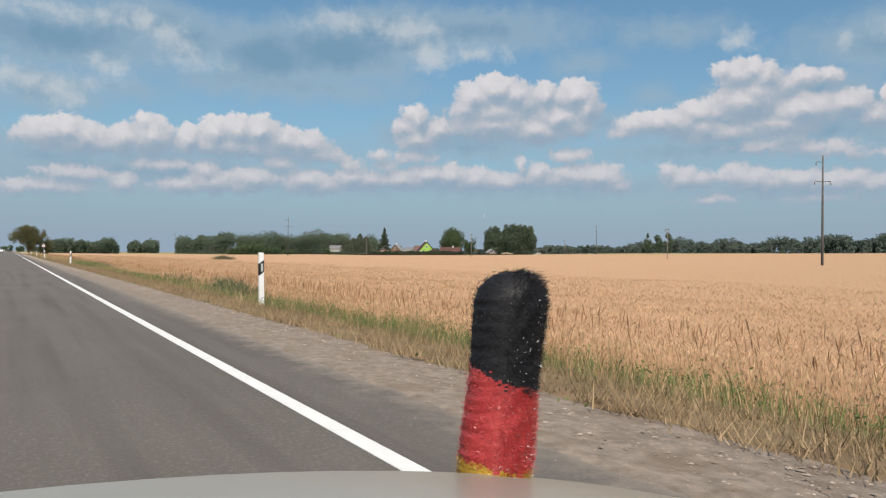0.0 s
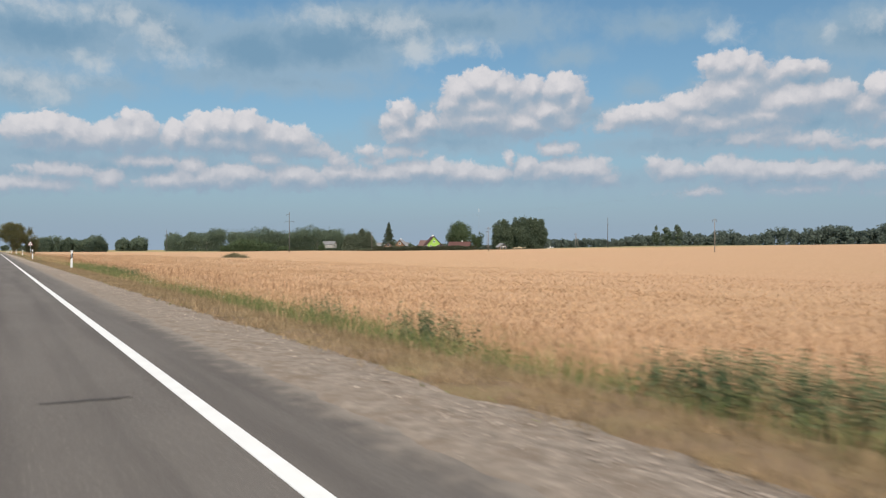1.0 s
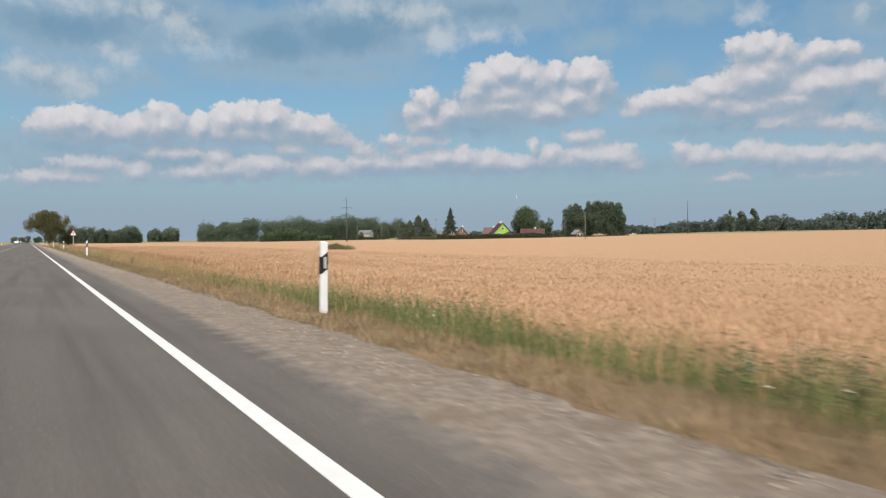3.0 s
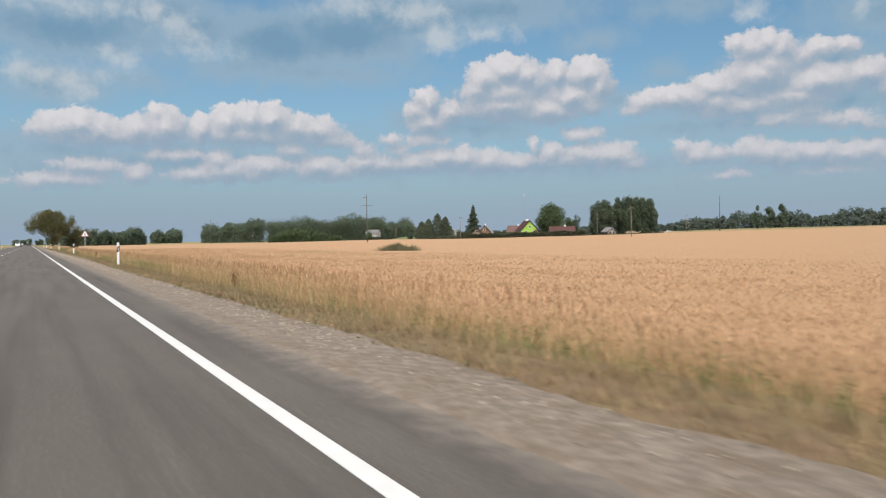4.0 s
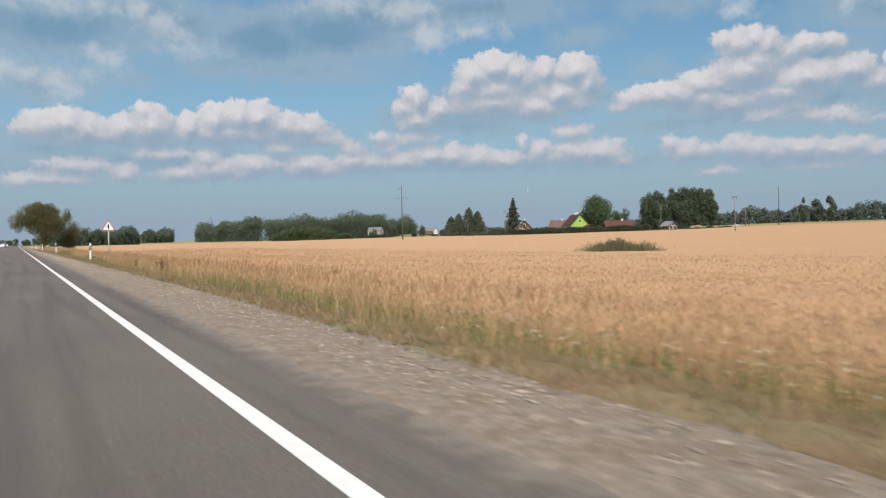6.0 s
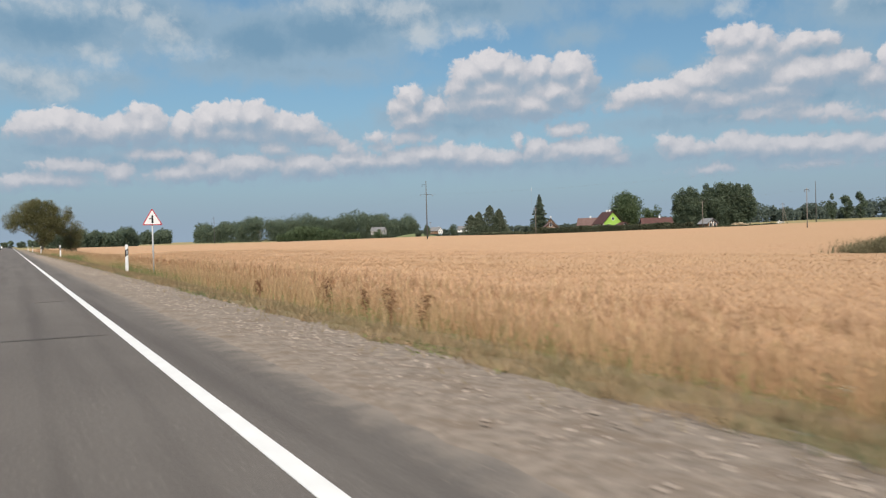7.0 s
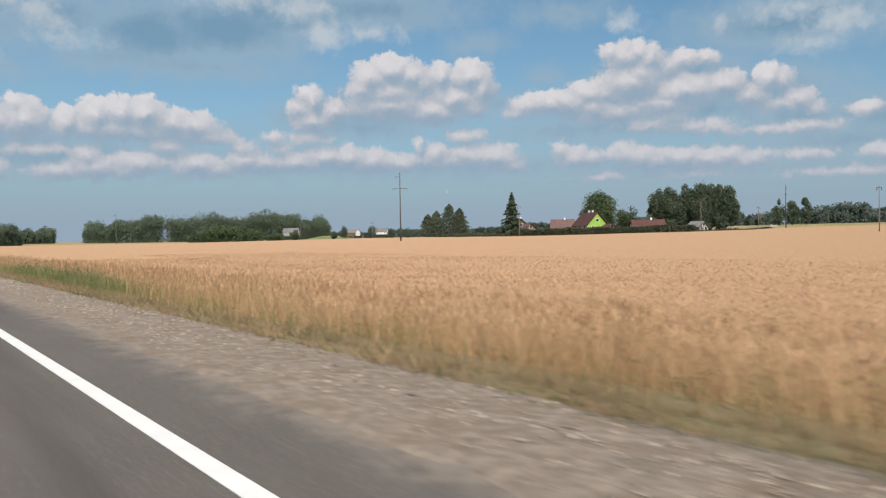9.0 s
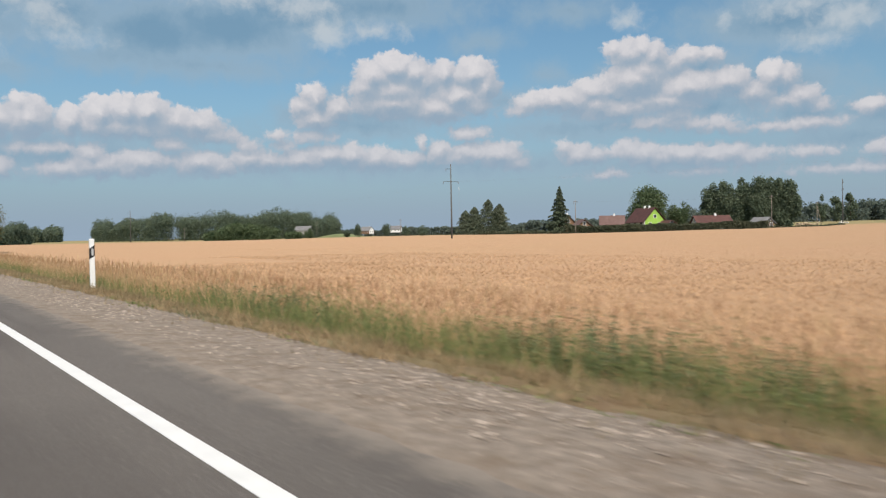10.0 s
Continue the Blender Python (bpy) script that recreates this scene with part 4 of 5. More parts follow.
def lobes(n, rx, rz, z0, spread=0.55):
    """Crown lobes (centre, radius) in an uneven egg shape."""
    out = []
    for _ in range(n):
        d = Vector(rng.normal(size=3)).normalized()
        k = spread * rng.uniform(0.5, 1.15)
        out.append((np.array([d.x * rx * k, d.y * rx * k, z0 + rz + d.z * rz * k]), rx * rng.uniform(0.34, 0.58)))
    return out


def crown_points(lobe_list, n, squash=0.85):
    c = np.array([l[0] for l in lobe_list])
    r = np.array([l[1] for l in lobe_list])
    pick = rng.choice(len(c), n, p=r ** 2 / (r ** 2).sum())
    d = rng.normal(size=(n, 3))
    d /= np.linalg.norm(d, axis=1)[:, None]
    k = rng.uniform(0.08, 1.0, n) ** 0.45 * (1 + 0.10 * rng.normal(size=n))
    return c[pick] + d * (r[pick] * k)[:, None] * np.array([1, 1, squash])


def fitted(p, r, z0, z1):
    """Crown points brought to a given spread and height."""
    lo, hi = np.percentile(p[:, 2], [1, 99.6])
    p[:, 2] = z0 + (p[:, 2] - lo) / (hi - lo) * (z1 - z0)
    p[:, :2] *= r / np.percentile(np.hypot(p[:, 0], p[:, 1]), 97)
    # crowns narrow towards the top and the foot
    t = np.clip((p[:, 2] - z0) / (z1 - z0), 0, 1)
    p[:, :2] *= (0.62 + 0.38 * np.sin(np.pi * np.clip(0.12 + 0.80 * t, 0, 1)) ** 0.8)[:, None] * 1.04
    return p[(p[:, 2] > 0) & (np.hypot(p[:, 0], p[:, 1]) < 1.12 * r)]


def budded(shape, n):
    """Small lobes clustered round the main masses of a crown. shape: (x, z, radius) of each mass."""
    out = []
    for k in range(n):
        x, z, r = shape[k % len(shape)]
        d = Vector(rng.normal(size=3)).normalized()
        out.append((np.array([x, 0, z]) + np.array(d) * r * rng.uniform(0.25, 0.8), r * rng.uniform(0.42, 0.68)))
    return out


def tree(name, x, y, h, rx, base, leaf_mat, n_leaves, leaf, label, category="tree", n_lobes=14, group="", trunk_r=0.2, spread=0.6, limbs=7, z=None, shape=None):
    z = float(land(x, y)) if z is None else z
    ob = empty(name, pose(x, y, z), label, category, group)
    ls = lobes(n_lobes, rx, (h - base) / 2 * 0.9, base, spread) if shape is None else budded(shape, n_lobes)
    b = tube([(0, 0, -0.2), (rx * 0.02, 0, base * 0.6), (0.0, rx * 0.03, base + (h - base) * 0.35), (rx * 0.05, 0, h * 0.85)], [trunk_r * 1.3, trunk_r, trunk_r * 0.6, trunk_r * 0.15])
    part("trunk", b, BARK, ob, smooth=True)
    lb = bmesh.new()
    for c, r in ls[:limbs]:
        s = base * rng.uniform(0.7, 1.3) + 0.1
        mid = (c[0] * 0.45, c[1] * 0.45, (s + c[2]) / 2 + 0.1 * rx)
        tube([(0, 0, s), mid, tuple(c)], [trunk_r * 0.5, trunk_r * 0.3, trunk_r * 0.08], 6, lb)
    part("limbs", lb, BARK, ob, smooth=True)
    p = crown_points(ls, n_leaves)
    if shape is None:
        p = fitted(p, rx, base, h)
    v, f = cards(p, rng.uniform(0.6, 1.3, len(p)) * leaf, 0.4)
    part("crown", mesh_data("crown", v, f, leaf_mat), leaf_mat, ob)
    return ob


def spruce(name, x, y, h, r, n, leaf, label, group="", full=0.85, arms=7, ragged=1.0, mat=None):
    """A conical tree with drooping whorls."""
    z = float(land(x, y))
    ob = empty(name, pose(x, y, z), label, "spruce", group)
    part("trunk", tube([(0, 0, -0.2), (0, 0, h * 0.5), (0, 0, h * 0.98)], [0.22, 0.13, 0.03]), BARK, ob, smooth=True)
    t = rng.random(n) ** 0.75
    whorl = np.round(t * 16 + rng.normal(0, 0.3, n)) / 16
    zz = (0.03 + 0.97 * (0.78 * ragged * np.clip(whorl, 0, 1) + (1 - 0.78 * ragged) * t)) * h
    arm = rng.integers(0, arms, n) * (6.283 / arms) + whorl * 37 + rng.normal(0, 0.16, n)
    reach = r * (1 - zz / h) ** full * (1 + (0.14 + 0.24 * ragged) * np.sin(arm * 2.3 + whorl * 50)) + 0.12
    k = rng.random(n) ** 0.5
    p = np.stack([np.cos(arm) * reach * k, np.sin(arm) * reach * k, zz - 0.42 * ragged * reach * k], -1)
    v, f = cards(p, rng.uniform(0.6, 1.2, n) * leaf, 0.8)
    part("crown", mesh_data("crown", v, f, mat or NEEDLE), mat or NEEDLE, ob)
    return ob


def puffs(n_lobes, n, r, h):
    """Leaf places on the skin of rounded lobes, and the way each faces."""
    c = rng.normal(size=(n_lobes, 3))
    c /= np.linalg.norm(c, axis=1)[:, None]
    c *= rng.uniform(0.2, 0.62, (n_lobes, 1))
    c = c * [r, r, h * 0.40] + [0, 0, h * 0.56]
    rad = r * rng.uniform(0.46, 0.66, n_lobes)
    pick = rng.integers(0, n_lobes, n)
    d = rng.normal(size=(n, 3))
    d /= np.linalg.norm(d, axis=1)[:, None]
    d[:, 2] = np.where(rng.random(n) < 0.7, np.abs(d[:, 2]), d[:, 2])
    p = c[pick] + d * (rad[pick] * rng.uniform(0.62, 1.03, n))[:, None]
    # a skirt of low growth down to the ground
    low = rng.random(n) < 0.34
    p[low, 2] *= rng.uniform(0.0, 0.8, low.sum())
    p[:, 2] = np.clip(p[:, 2], 0.1, h)
    return p, d


def wood_mass(name, line, depth, n_trees, h0, h1, leaf_mat, per_tree, leaf, label, slim=0.42, profile=(1, 1)):
    """A far wood: many crowns along a line of the plan, in one mesh."""
    line = np.array(line, float)
    seg = np.linalg.norm(np.diff(line, axis=0), axis=1)
    cum = np.concatenate([[0], np.cumsum(seg)])
    pieces = []
    for _ in range(n_trees):
        s = rng.uniform(0, cum[-1])
        x, y = np.interp(s, cum, line[:, 0]), np.interp(s, cum, line[:, 1])
        d = rng.uniform(0, depth)
        ang = math.atan2(x, y)
        x, y = x + math.sin(ang) * d, y + math.cos(ang) * d
        end = min(1.0, (0.55 + min(s, cum[-1] - s) / 40.0))
        h = rng.uniform(h0, h1) * (0.82 + 0.18 * math.sin(s / 37.0) * math.cos(s / 17.0)) * end * float(np.interp(s / cum[-1], np.linspace(0, 1, len(profile)), profile))
        r = h * slim * rng.uniform(0.75, 1.15)
        p, out = puffs(7, per_tree, r, h)
        pieces.append(cards(p + np.array([x, y, float(land(x, y))]), rng.uniform(0.7, 1.3, len(p)) * leaf, 0.15, out))
    v, f = joined(pieces)
    return tagged(part(name, mesh_data(name, v, f, leaf_mat), leaf_mat), label, "wood", kind="stuff")


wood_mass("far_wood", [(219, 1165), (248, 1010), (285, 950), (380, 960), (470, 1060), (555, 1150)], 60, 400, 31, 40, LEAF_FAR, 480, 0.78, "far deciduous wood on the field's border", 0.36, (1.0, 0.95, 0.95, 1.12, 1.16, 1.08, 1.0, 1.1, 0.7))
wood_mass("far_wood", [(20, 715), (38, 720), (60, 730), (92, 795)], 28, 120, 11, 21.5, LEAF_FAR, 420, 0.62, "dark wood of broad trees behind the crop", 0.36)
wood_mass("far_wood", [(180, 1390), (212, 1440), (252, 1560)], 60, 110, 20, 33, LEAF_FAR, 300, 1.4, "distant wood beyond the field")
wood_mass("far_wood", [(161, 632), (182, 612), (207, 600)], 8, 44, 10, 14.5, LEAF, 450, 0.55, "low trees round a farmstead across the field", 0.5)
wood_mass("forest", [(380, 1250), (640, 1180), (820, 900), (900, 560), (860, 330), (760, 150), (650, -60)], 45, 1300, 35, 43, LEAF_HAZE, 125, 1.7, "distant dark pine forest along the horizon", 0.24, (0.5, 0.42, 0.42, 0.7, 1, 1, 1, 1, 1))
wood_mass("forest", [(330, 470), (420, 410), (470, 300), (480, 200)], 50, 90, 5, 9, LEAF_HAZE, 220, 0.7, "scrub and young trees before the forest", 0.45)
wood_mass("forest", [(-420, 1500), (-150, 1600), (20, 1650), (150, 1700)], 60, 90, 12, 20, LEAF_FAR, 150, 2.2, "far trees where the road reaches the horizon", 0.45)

# roadside tree: three stems grown together
ROADSIDE = ((-0.4, 7.2, 3.0), (-3.2, 6.2, 2.5), (2.8, 6.8, 2.5), (-0.6, 9.0, 2.0), (4.3, 7.6, 1.4), (1.2, 4.6, 2.6), (-2.4, 8.0, 2.2), (-1.4, 4.8, 2.3), (3.2, 4.2, 2.0), (-4.8, 5.4, 1.4), (1.8, 8.6, 1.8), (0.6, 3.0, 1.8), (0.4, 6.0, 2.2), (-0.6, 7.0, 1.5), (1.6, 5.8, 1.6))
tree("roadside_tree", 5.6, 294, 10.6, 5.3, 1.7, WILLOW, 46000, 0.105, "broad dusty roadside tree beside the verge", n_lobes=120, trunk_r=0.24, spread=0.85, limbs=11, shape=ROADSIDE)
tree("roadside_tree", 10.6, 297, 6.6, 3.2, 0.7, WILLOW, 9000, 0.10, "smaller leaning tree beside the roadside tree", n_lobes=12, trunk_r=0.15, spread=0.7)
spruce("spruce", 175, 359, 15.2, 4.7, 20000, 0.26, "tall dark solitary spruce at the field's border", full=0.92, arms=9, ragged=0.82)
for dx, dy, h, r in ((0.9, 0.5, 12.9, 5.6), (-5.0, 6.3, 9.2, 4.6), (-1.8, 5.0, 10.4, 4.8), (3.4, -2.6, 11.2, 5.2), (6.0, 0.6, 8.6, 4.6), (-3.2, 2.6, 8.0, 4.6), (8.2, 1.6, 6.4, 3.8)):
    spruce("spruce", 176 + dx, 395 + dy, h, r, 6500, 0.26, "dense broad conifer in a small clump", "clump of conifers", 0.62, 13, 0.6, THUJA)
for k in range(9):
    t = k / 8
    px, py = 230.5 + t * 13 + rng.uniform(-1, 1), 339 - t * 22 + rng.uniform(-2, 2)
    h = (14.8, 15.6, 14.2, 16.4, 16.6, 15.2, 16.2, 15.9, 15.4)[k]
    tree("poplar", px, py, h, 3.5, 0.3, POPLAR, 11000, 0.34, "tall dense poplar in a row behind the houses", "poplar", 34, "row of poplars", 0.22, 0.62, 5, 1.2)
tree("round_tree", 215.4, 354.8, 15.0, 6.8, 1.4, LEAF, 15000, 0.36, "broad round-headed tree behind the green house", n_lobes=34, trunk_r=0.35, spread=0.66)
tree("round_tree", 222, 347, 9.5, 3.6, 1.0, LEAF, 2600, 0.34, "lower round tree beside the poplars", n_lobes=12, trunk_r=0.2)
for k, (px, py, h) in enumerate(((392, 376, 14), (397, 371, 13), (402, 366, 14.5))):
    tree("poplar", px, py, h, 3.2, 1.0, POPLAR, 1500, 0.5, "tall tree in a small far group", "poplar", 10, "far group of trees", 0.22, 0.6, 4)


def hedge(name, pts, h, w, label, leaf=0.2, dens=620):
    pieces = []
    for (x0, y0), (x1, y1) in zip(pts, pts[1:]):
        n = int(math.hypot(x1 - x0, y1 - y0) * dens)
        t = rng.random(n)
        x = x0 + (x1 - x0) * t + rng.normal(0, w / 3, n)
        y = y0 + (y1 - y0) * t + rng.normal(0, w / 3, n)
        top = h * (0.85 + 0.15 * ripple(x, y, 3.0, 1.0))
        z = land(x, y) + top * rng.random(n) ** 0.7
        pieces.append(cards(np.stack([x, y, z], -1), rng.uniform(0.6, 1.3, n) * leaf, 0.3))
    v, f = joined(pieces)
    return tagged(part(name, mesh_data(name, v, f, HEDGE), HEDGE), label, "hedge", kind="stuff")


hedge("hedge", [(157, 340), (166, 322), (178, 305), (186, 296)], 3.0, 1.4, "clipped dark hedge in front of the houses")
hedge("hedge", [(186, 296), (205, 290), (226, 294)], 1.2, 1.2, "low ragged hedge along the field", dens=90)
hedge("hedge", [(160, 345), (170, 375), (172, 395)], 1.6, 2.0, "low scrub on the field's border", 0.3, 90)


def bush(x0, y0, x1, y1, h, label):
    n = 9000
    t = rng.random(n)
    x, y = x0 + (x1 - x0) * t + rng.normal(0, 0.6, n), y0 + (y1 - y0) * t + rng.normal(0, 0.7, n)
    top = h * np.sin(np.pi * np.clip(t * 0.8 + 0.12, 0, 1)) * (0.8 + 0.35 * ripple(x, y, 0.8, 2.0))
    zz = crop_top(x, y) - 0.5 + (top + 0.5) * rng.random(n) ** 0.6
    v, f = blades(x, y, zz - 0.3, 0.26 + 0.16 * rng.random(n), rng.uniform(0.012, 0.032, n), 0.6)
    return tagged(part("field_bush", mesh_data("field_bush", v, f, WEEDBUSH), WEEDBUSH), label, "bush", kind="stuff")


WEEDBUSH = material("grey_green_willow_scrub", (0.120, 0.114, 0.062), (0.235, 0.210, 0.125), 0.85, 1.0, island=0.8, through_light=0.2)
bush(37.7, 158.0, 39.7, 154.7, 0.95, "low grey-green scrub island in the wheat")

# ---- poles and lines ----


def power_pole(x, y, z0, h, label, r=0.16, arms=((1.0, 0.25, 1), (3.2, 1.0, 3)), mat=CONCRETE, yaw=0.0, group="power line", name="power_pole"):
    """A tapered pole with steel cross-arms and hanging insulators. arms: (below the top, reach, insulators)."""
    ob = empty(name, pose(x, y, z0, 0, 0, yaw), label, "utility pole", group)
    part("pole", tube([(0, 0, -0.8), (0, 0, h * 0.5), (0, 0, h)], [r * 1.25, r, r * 0.6], 10), mat, ob, smooth=True)
    for below, reach, count in arms:
        arm = part("cross_arm", box(-reach if count > 1 else -reach * 2.2, -0.05, h - below - 0.05, reach if count > 1 else 0.05, 0.05, h - below + 0.05, 0.01), DARKMETAL, ob)
        for sx in ((-reach, reach) if count > 1 else (-reach * 2.2,)):
            b = tube([(sx, 0, h - below - 0.04), (sx, 0, h - below - 0.55)], [0.05, 0.07], 8)
            part("insulator", b, PORCELAIN, arm, smooth=True)
    return ob


def cable(p0, p1, sag, r=0.02):
    pts = []
    for i in range(13):
        t = i / 12
        p = Vector(p0).lerp(Vector(p1), t)
        p.z -= sag * 4 * t * (1 - t)
        pts.append(p)
    return tagged(part("power_cable", tube(pts, [r] * 13, 4), CABLE), "thin dark overhead power cable between poles", "cable", "power cables")


BIG = "tall grey concrete power pole with steel cross-arms in the field"
power_pole(118.3, 74.1, -0.9, 19.4, BIG, 0.18, ((1.1, 0.55, 1), (4.4, 1.45, 2)), yaw=-25)
power_pole(114.0, 338.5, -0.4, 18.6, BIG, 0.18, ((1.2, 0.6, 1), (4.3, 2.0, 2)), yaw=-15)
power_pole(295.9, 324.3, 1.5, 18.0, BIG, 0.18, ((1.2, 0.6, 1), (3.9, 1.8, 2)), yaw=35)
power_pole(116.5, 630, -1.6, 18.8, BIG, 0.18, ((1.2, 0.6, 1), (4.3, 2.0, 2)), yaw=0)
SMALL = "weathered wooden pole with a small cross-arm"
for x, y, z0, h in ((151.6, 138.5, -0.8, 9.6), (150.7, 234, -0.2, 9.3), (152.1, 332, 0.2, 9.3), (270, 697, -0.6, 13.5), (196, 300, 1.0, 9.0), (150, 640, -1.2, 8.5), (190, 470, -0.4, 8.5)):
    power_pole(x, y, z0, h, SMALL, 0.10, ((0.35, 0.5, 2),), WOODPOLE, yaw=-30, group="village line", name="telegraph_pole")
for x0, y0, z0, x1, y1, z1, sag in ((118.3, 74.1, 14.1, 114.0, 338.5, 13.9, 3.2), (114.0, 338.5, 13.9, 116.5, 630, 12.8, 3.4)):
    for dx in (-1.7, 1.7):
        cable((x0 + dx, y0, z0), (x1 + dx, y1, z1), sag, 0.004)
for y0, y1, z0, z1 in ((138.5, 234, 8.4, 8.7), (234, 332, 8.7, 9.1)):
    for dx in (-0.6, 0.6):
        cable((151.2 + dx, y0, z0), (151.2 + dx, y1, z1), 1.0, 0.003)
strut = power_pole(270, 322, 1.2, 9.0, "leaning timber pole with a raking strut", 0.13, ((0.35, 0.6, 2),), WOODPOLE, yaw=-30, group="village line", name="telegraph_pole")
part("strut", tube([(2.2, 0.4, -0.4), (0.05, 0.0, 7.6)], [0.12, 0.09], 8), WOODPOLE, strut, smooth=True)


def rubble(x, y, n, spread, size, mat, label):
    """A low heap of broken slabs, in one heap."""
    b = bmesh.new()
    for _ in range(n):
        px, py = rng.normal(0, spread), rng.normal(0, spread * 0.5)
        hz = max(0.0, 0.7 - 0.35 * (px / spread) ** 2) * rng.random()
        l, w, t = size * rng.uniform(0.5, 1.6), size * rng.uniform(0.25, 0.6), size * rng.uniform(0.12, 0.3)
        k = bmesh.ops.create_cube(b, size=1)["verts"]
        m = pose(px, py, hz + 0.1, rng.uniform(-25, 25), rng.uniform(-25, 25), rng.uniform(0, 180)) @ Matrix.Diagonal((l, w, t, 1))
        bmesh.ops.transform(b, matrix=m, verts=k)
    ob = part("rubble_heap", b, mat, None)
    ob.matrix_world = pose(x, y, float(crop_top(x, y)) + 0.1)
    return tagged(ob, label, "rubble", kind="stuff")


rubble(214, 300, 34, 2.2, 1.1, TIMBER, "low heap of grey-brown boards beside the field")
rubble(232, 297, 16, 0.9, 0.9, PLASTER, "pale heap of broken slabs beside the field")
mast = empty("radio_mast", pose(706, 1056, 2), "thin red and white lattice mast far away", "mast")
part("lattice", tube([(0, 0, 0), (0, 0, 66)], [0.18, 0.12], 3), METAL, mast)
part("antenna", tube([(0, 0, 64), (0, 0, 70)], [0.3, 0.25], 6), WHITEWALL, mast)

# ---- houses ----


def house(name, x, y, yaw, w, l, eave, ridge, wall_mat, roof_mat, label, z=None, chimneys=((0.15, 0.3),), gable_mat=None, windows=3, group=""):
    """A gabled house: l along its ridge (local x), w across; the gable that faces local +x carries gable windows."""
    z = float(land(x, y)) if z is None else z
    ob = empty(name, pose(x, y, z, 0, 0, yaw), label, "house", group)
    gm = gable_mat or wall_mat
    hw, hl = w / 2, l / 2
    part("wall", box(-hl, -hw, -0.4, hl, -hw + 0.3, eave), wall_mat, ob)
    part("wall", box(-hl, hw - 0.3, -0.4, hl, hw, eave), wall_mat, ob)
    for sx in (-1, 1):
        g = prism([(-hw + 0.31, -0.4), (hw - 0.31, -0.4), (hw - 0.31, eave), (0, ridge - 0.12), (-hw + 0.31, eave)], 0.3)
        for v in g.verts:
            v.co = Vector((sx * (hl - 0.15) + v.co.y, v.co.x, v.co.z))
        part("gable", g, gm, ob)
    slope = (ridge - eave) / hw
    for sy in (-1, 1):
        b = bmesh.new()
        o = 0.5
        pts = [(-hl - o, sy * 0.0, ridge), (hl + o, sy * 0.0, ridge), (hl + o, sy * (hw + o), eave - slope * o), (-hl - o, sy * (hw + o), eave - slope * o)]
        lo = [b.verts.new(p) for p in pts]
        hi = [b.verts.new((p[0], p[1], p[2] + 0.16)) for p in pts]
        b.faces.new(lo)
        b.faces.new(hi)
        for i in range(4):
            b.faces.new((lo[i], lo[(i + 1) % 4], hi[(i + 1) % 4], hi[i]))
        roof = part("roof", b, roof_mat, ob)
    for cx, cy in chimneys:
        part("chimney", box(cx * l - 0.27, cy * w - 0.27, ridge - 0.9, cx * l + 0.27, cy * w + 0.27, ridge + 0.75, 0.03), WHITEWALL, ob, "whitewashed chimney")

    def window(cx, cy, cz, ww, wh, along):
        if along == "x":
            fr = box(cx - ww / 2, cy - 0.06, cz - wh / 2, cx + ww / 2, cy + 0.06, cz + wh / 2)
            pn = box(cx - ww / 2 + 0.1, cy - 0.075, cz - wh / 2 + 0.1, cx + ww / 2 - 0.1, cy + 0.075, cz + wh / 2 - 0.1)
        else:
            fr = box(cx - 0.06, cy - ww / 2, cz - wh / 2, cx + 0.06, cy + ww / 2, cz + wh / 2)
            pn = box(cx - 0.075, cy - ww / 2 + 0.1, cz - wh / 2 + 0.1, cx + 0.075, cy + ww / 2 - 0.1, cz + wh / 2 - 0.1)
        f = part("window_frame", fr, WHITEWALL, ob)
        part("pane", pn, PANE, f)

    for i in range(windows):
        cx = -hl + l * (i + 0.5) / windows
        for sy in (-1, 1):
            window(cx, sy * (hw + 0.01), eave * 0.58, 1.1, 1.3, "x")
    for sx in (-1, 1):
        for cy in (-w * 0.22, w * 0.22):
            window(sx * (hl + 0.01), cy, eave * 0.58, 1.1, 1.3, "y")
        window(sx * (hl + 0.01), 0, eave + (ridge - eave) * 0.35, 1.0, 1.1, "y")
    return ob


house("house", 187.2, 335, -112, 7.2, 10.0, 2.6, 6.5, PLASTER, ROOFRED, "lime-green gabled house with oxide-red roof and two white chimneys", 1.2, ((-0.05, 0.0), (0.2, 0.0)), LIME)
house("house", 190.5, 315, -38, 6.5, 9.5, 2.2, 4.3, PLASTER, ROOFRED, "low house with a long oxide-red roof", 0.5, ((0.12, 0.0),))
house("house", 196, 355, -50, 6.0, 7.5, 2.4, 5.0, PLASTER, ROOFPINK, "low house with a faded red roof behind the hedge", 1.0, ((0.1, 0.0),))
house("house", 186, 366, -130, 6.0, 7.5, 2.5, 5.7, BRICK, ROOFGREY, "brown wooden house with a steep gable", 0.8, ((0.1, 0.0),))
house("shed", 166, 342, -120, 4.0, 5.0, 2.2, 3.8, BRICK, ROOFPINK, "small brown board shed beside the hedge", 0.6, (), windows=1)
house("shed", 186.8, 327.1, -112, 3.0, 4.5, 1.9, 2.8, BRICK, ROOFRED, "brown board lean-to before the green gable", 0.9, (), windows=1)
house("shed", 213, 312, -110, 3.6, 6.0, 1.5, 3.0, BRICK, ROOFGREY, "small grey-roofed outbuilding beside the poplars", 1.2, (), windows=1)
house("house", 459, 866, -50, 8, 12, 3.2, 6.8, WHITEWALL, ROOFGREY, "distant white house with a grey roof", 4.0)
house("house", 433, 885, -75, 8, 14, 3.4, 7.4, BRICK, ROOFGREY, "distant farmhouse with a white gable among trees", 3.0, gable_mat=WHITEWALL)
